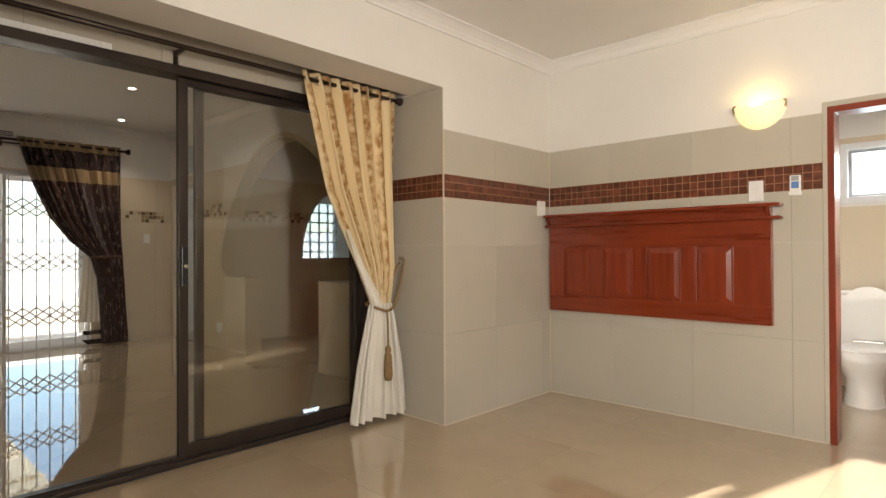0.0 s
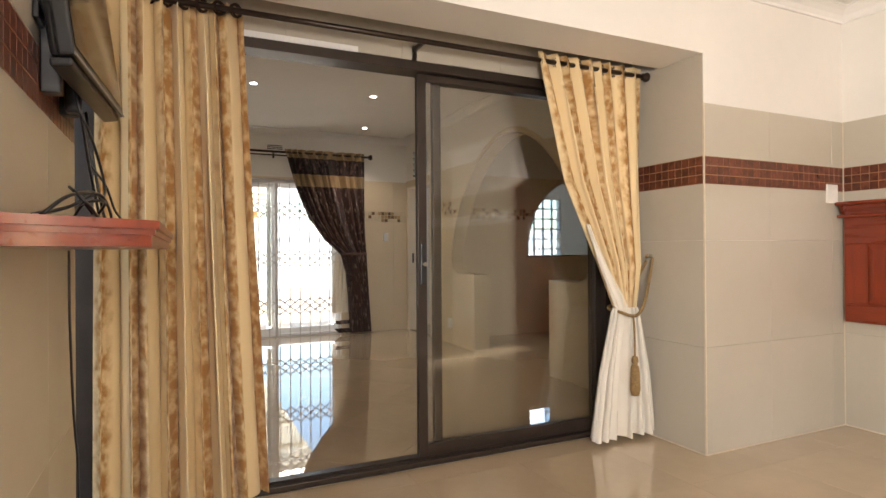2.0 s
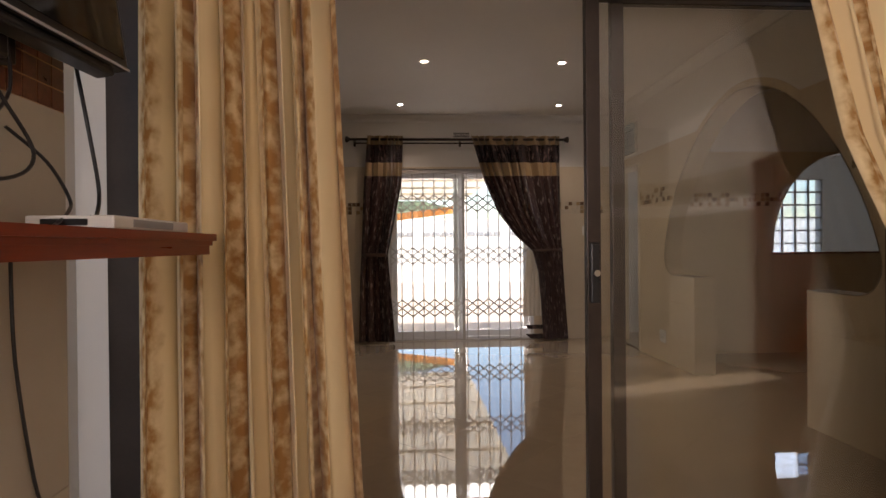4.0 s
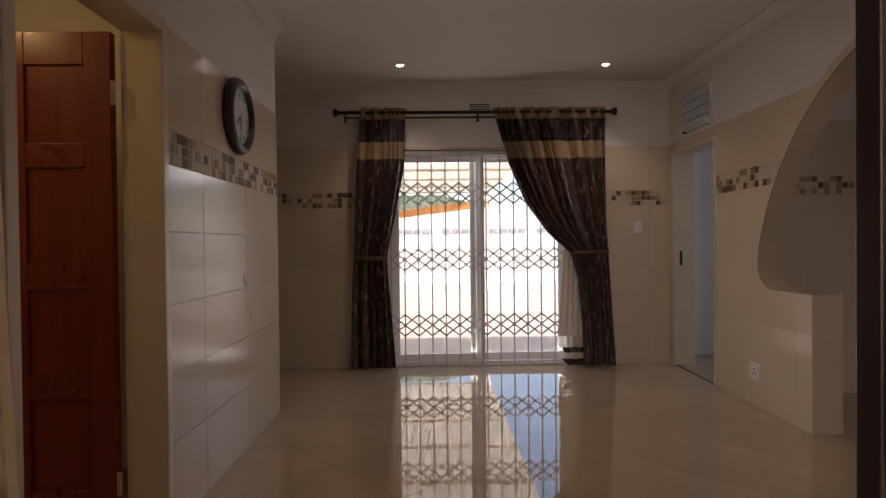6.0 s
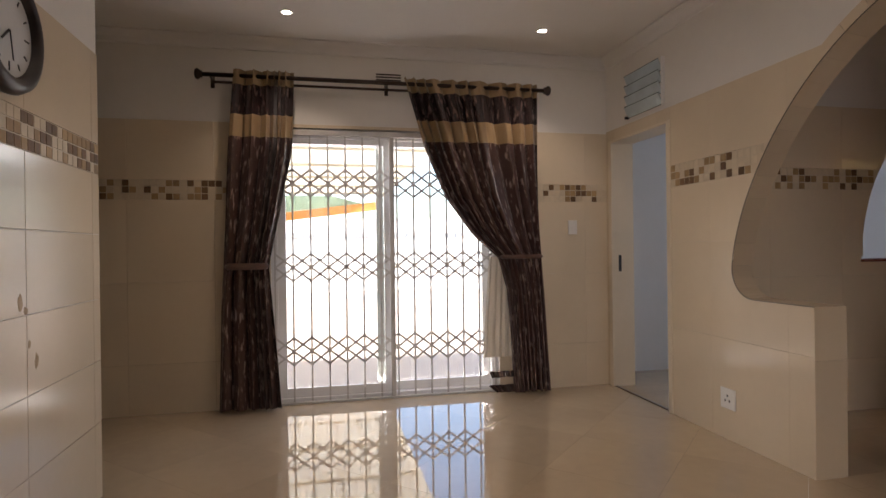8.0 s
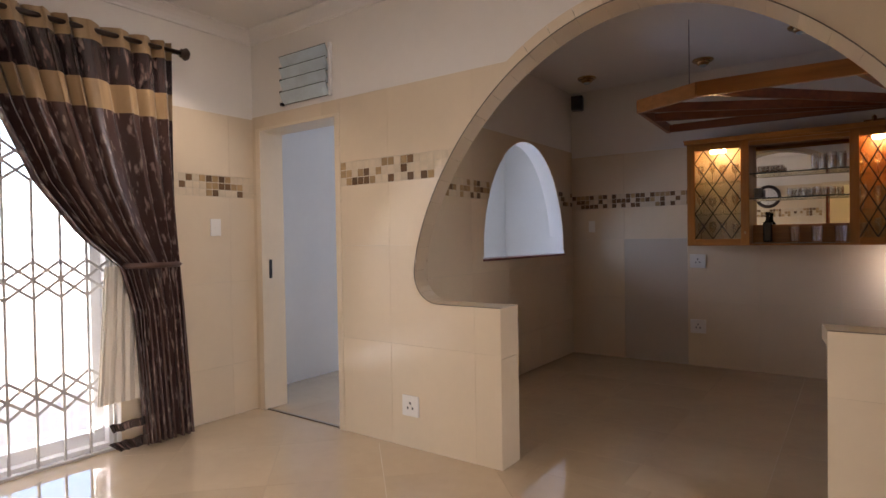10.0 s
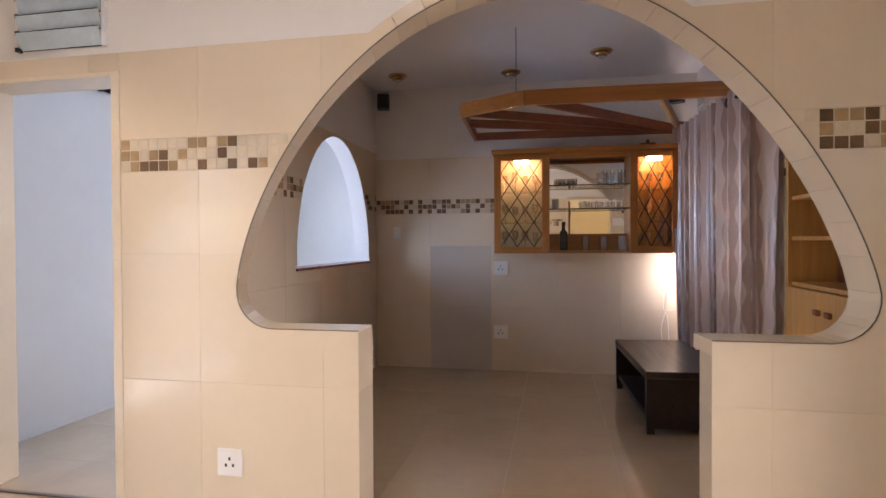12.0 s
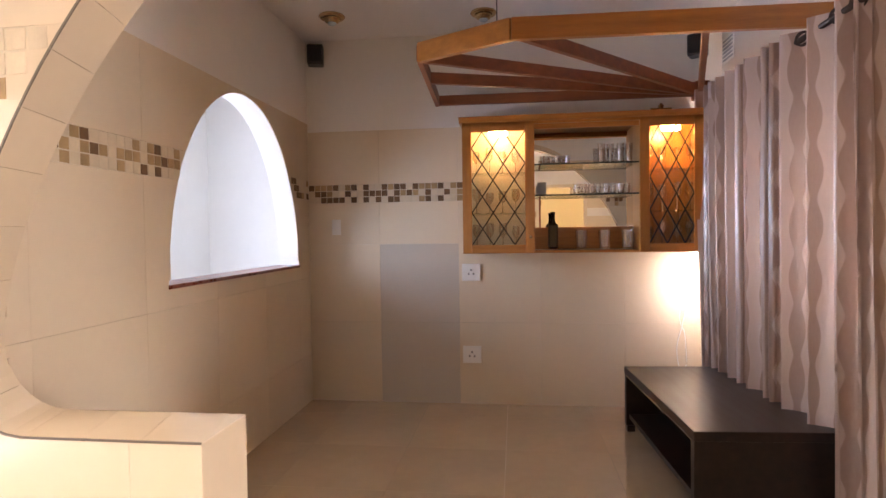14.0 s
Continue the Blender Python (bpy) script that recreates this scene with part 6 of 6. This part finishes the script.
band("y", STUB_Y, 1, -6.20, -4.47, 1.577, 1.725, 3, MIX, wall_stub, 12, bed="cream_grout")
band("y", BAR_Y, -1, NICHE_X + T, -5.26, 1.546, 1.689, 3, MIX, wall_bar, 13, bed="cream_grout")
band("x", SIDE_X, -1, 4.395, 4.545, 1.577, 1.725, 3, MIX, wall_side, 14, bed="cream_grout")


def cut_tiles(axis, at, out, a0, a1, rows, start, width, mat, parent, hole, gap=0.0009, breaks=()):
    """Large tiles on a wall with a curved opening; tiles that meet the curve are cut to it."""
    for z0, z1 in rows:
        a = start
        edges = [a0]
        while a < a1 - 0.012:
            if a > a0 + 0.012:
                edges.append(a)
            a += width
        edges.append(a1)
        if z0 < 0.9:
            edges = sorted([e for e in edges if all(abs(e - k) > 0.02 for k in breaks)] + [k for k in breaks if a0 < k < a1])
        for p, q in zip(edges, edges[1:]):
            hits = [hole(p + (q - p) * k / 20) for k in range(21)]
            if not any(h and h[0] < z1 and h[1] > z0 for h in hits):
                tile_ob(q - p - gap, z1 - z0 - gap, axis, at, out, (p + q) / 2, (z0 + z1) / 2, mat, parent)
                continue
            lo, hi = sorted((at + out * 0.0002, at + out * T))
            bm = slab_with_hole(p + gap / 2, q - gap / 2, z0 + gap / 2, z1 - gap / 2, hole, axis, lo, hi, 0.02)
            if len(bm.faces):
                part("tile", bm, M[mat], parent)


AR = [(0.0, 0.62), (0.62, 1.22), (1.22, 1.607)]
for side, out in ((ARCH_Y0, -1), (ARCH_Y1, 1)):
    cut_tiles("y", side, out, -6.715, DOOR_X - 0.10, AR + [(1.761, 2.18)], -6.30, 0.61, "tile_b", wall_arch, arch if out < 0 else arch_back, breaks=(-5.525, -4.075))
    band("y", side, out, -6.715, DOOR_X - 0.12, 1.607, 1.761, 3, MIX, wall_arch, 15 + out, (), arch if out < 0 else arch_back, bed="cream_grout")
field("y", ARCH_Y0, -1, GATE_X + T, -6.715, AR + [(1.607, 2.18)], -7.5, 0.61, "tile_b", wall_arch_door, DH)
cut_tiles("x", NICHE_X, 1, ARCH_Y1 + T, BAR_Y - T, [(0, 0.37), (0.37, 0.97), (0.97, 1.577), (1.725, TILE_TOP_B)], 3.9, 0.6, "tile_b", wall_niche, niche)
band("x", NICHE_X, 1, ARCH_Y1 + T, BAR_Y - T, 1.577, 1.725, 3, MIX, wall_niche, 19, (), niche, bed="cream_grout")


# arch reveal: a ring of small cut tiles with a dark edging strip
def outline(hole, a0, a1, n, z_from):
    pts = []
    for k in range(n + 1):
        t = math.pi * (1 - k / n)
        a = (a0 + a1) / 2 + (a1 - a0) / 2 * math.cos(t) * 0.99995
        pts.append((a, hole(a)[1]))
    return pts


def reveal(hole_pts, lo, hi, mat, parent, name, step=0.135, depth=0.012, skew=0.0, thick=0.0, flare=0.0):
    """Tiles along a curve, each a short slab across the wall's thickness."""
    d = [0]
    for p, q in zip(hole_pts, hole_pts[1:]):
        d.append(d[-1] + math.dist(p, q))
    n = max(1, int(d[-1] / step))

    def at(s):
        k = 0
        while k < len(d) - 2 and d[k + 1] < s:
            k += 1
        f = (s - d[k]) / max(1e-6, d[k + 1] - d[k])
        p, q = Vector(hole_pts[k]), Vector(hole_pts[k + 1])
        return p.lerp(q, f)
    cx, cz = -4.80, 1.2
    for i in range(n):
        s0, s1 = d[-1] * i / n + 0.0005, d[-1] * (i + 1) / n - 0.0005
        pts = [at(s0 + (s1 - s0) * k / 4) for k in range(5)]
        inner = []
        for k in range(5):
            t = (at(min(s1, s0 + (s1 - s0) * (k + 1) / 4)) - at(max(s0, s0 + (s1 - s0) * (k - 1) / 4))).normalized()
            nrm = Vector((t.y, -t.x))
            if nrm.dot(Vector((cx, cz)) - pts[k]) < 0:
                nrm = -nrm
            inner.append(pts[k] + nrm * depth)
            pts[k] = pts[k] - nrm * thick
        b = prism([tuple(p) for p in pts] + [tuple(p) for p in inner[::-1]], "y", lo, hi)
        for v in b.verts:
            v.co.x += (skew - flare * max(0.0, (cx - v.co.x) / 1.312)) * (v.co.y - lo) / (hi - lo)
        part(name, b, M[mat], parent)


def arch_curve():
    c, w = -4.80, 1.312
    pts = [(-5.525 - 0.0, 0.876), (c - w + 0.17, 0.876)]
    pts += [(c - w + 0.17 - 0.17 * math.sin(radians(a)), 1.05 - 0.174 * math.cos(radians(a))) for a in range(10, 90, 10)]
    ups = [c - w * math.cos(math.pi * k / 60) for k in range(61)]
    pts += [(x, arch_top(x)) for x in ups]
    right = [(2 * c - x, z) for x, z in pts[:10]][::-1]
    return pts + right


curve = arch_curve()
reveal(curve, ARCH_Y0 - T + 0.0015, ARCH_Y1 + T - 0.0015, "tile_b", wall_arch, "reveal_tile", 0.14, 0.0, -0.025, 0.06, 0.035)
reveal(curve, ARCH_Y0 - T - 0.002, ARCH_Y0 - T + 0.0012, "edge", wall_arch, "edge_strip", 0.14, 0.003, 0.0, 0.002)
for x0, x1 in ((-5.58, -5.525), (-4.075, -4.02)):
    part("end_tile", box(x0, x1, ARCH_Y0 - T + 0.001, ARCH_Y1 + T - 0.001, 0.0, 0.60, 0.002), M["tile_b"], wall_arch)
    part("end_tile", box(x0, x1, ARCH_Y0 - T + 0.001, ARCH_Y1 + T - 0.001, 0.601, 0.8755, 0.002), M["tile_b"], wall_arch)

# pale sealant along the foot of the bedroom walls and strips on their corners
sealant = thing("trim_sealant", (PIER_X, WALL_A, 0), "pale grout line along the foot of the tiled walls", "trim", "", "structure")
part("foot_line", box(PIER_X + T, -0.105, WALL_A - T - 0.006, WALL_A - T, 0.0, 0.006, 0.001), M["cream_grout"], sealant)
part("foot_line", box(PIER_X + T, PIER_X + T + 0.006, 2.89 - T, WALL_A - T - 0.006, 0.0, 0.006, 0.001), M["cream_grout"], sealant)
part("foot_line", box(DOOR_X + 0.06, PIER_X + T + 0.006, 2.89 - T - 0.006, 2.89 - T, 0.0, 0.006, 0.001), M["cream_grout"], sealant)
part("corner_strip", box(PIER_X - 0.001, PIER_X + T + 0.003, 2.89 - T - 0.003, 2.89 + 0.001, 0.006, TILE_TOP_A, 0.002), M["cream_grout"], sealant, "pale corner strip")
part("corner_line", box(PIER_X + T, PIER_X + T + 0.005, WALL_A - T - 0.005, WALL_A - T, 0.006, TILE_TOP_A), M["cream_grout"], sealant)


def chip(x, z, w, h, seed):
    """A shallow chipped spot on a tile joint, with a ragged outline."""
    rng = random.Random(seed)
    pts = []
    for k in range(11):
        a, r = 2 * math.pi * k / 11, rng.uniform(0.6, 1.0)
        pts.append((x + w * r * math.cos(a), z + h * r * math.sin(a)))
    part("chip", prism(pts, "y", STUB_Y + T, STUB_Y + T + 0.0008), M["mosaic_mid"], wall_stub)


for k, (x, z, w, h) in enumerate(((-5.435, 1.02, 0.022, 0.035), (-5.475, 0.985, 0.018, 0.02), (-5.554, 0.79, 0.016, 0.035), (-5.50, 0.86, 0.012, 0.02))):
    chip(x, z, w, h, 60 + k)
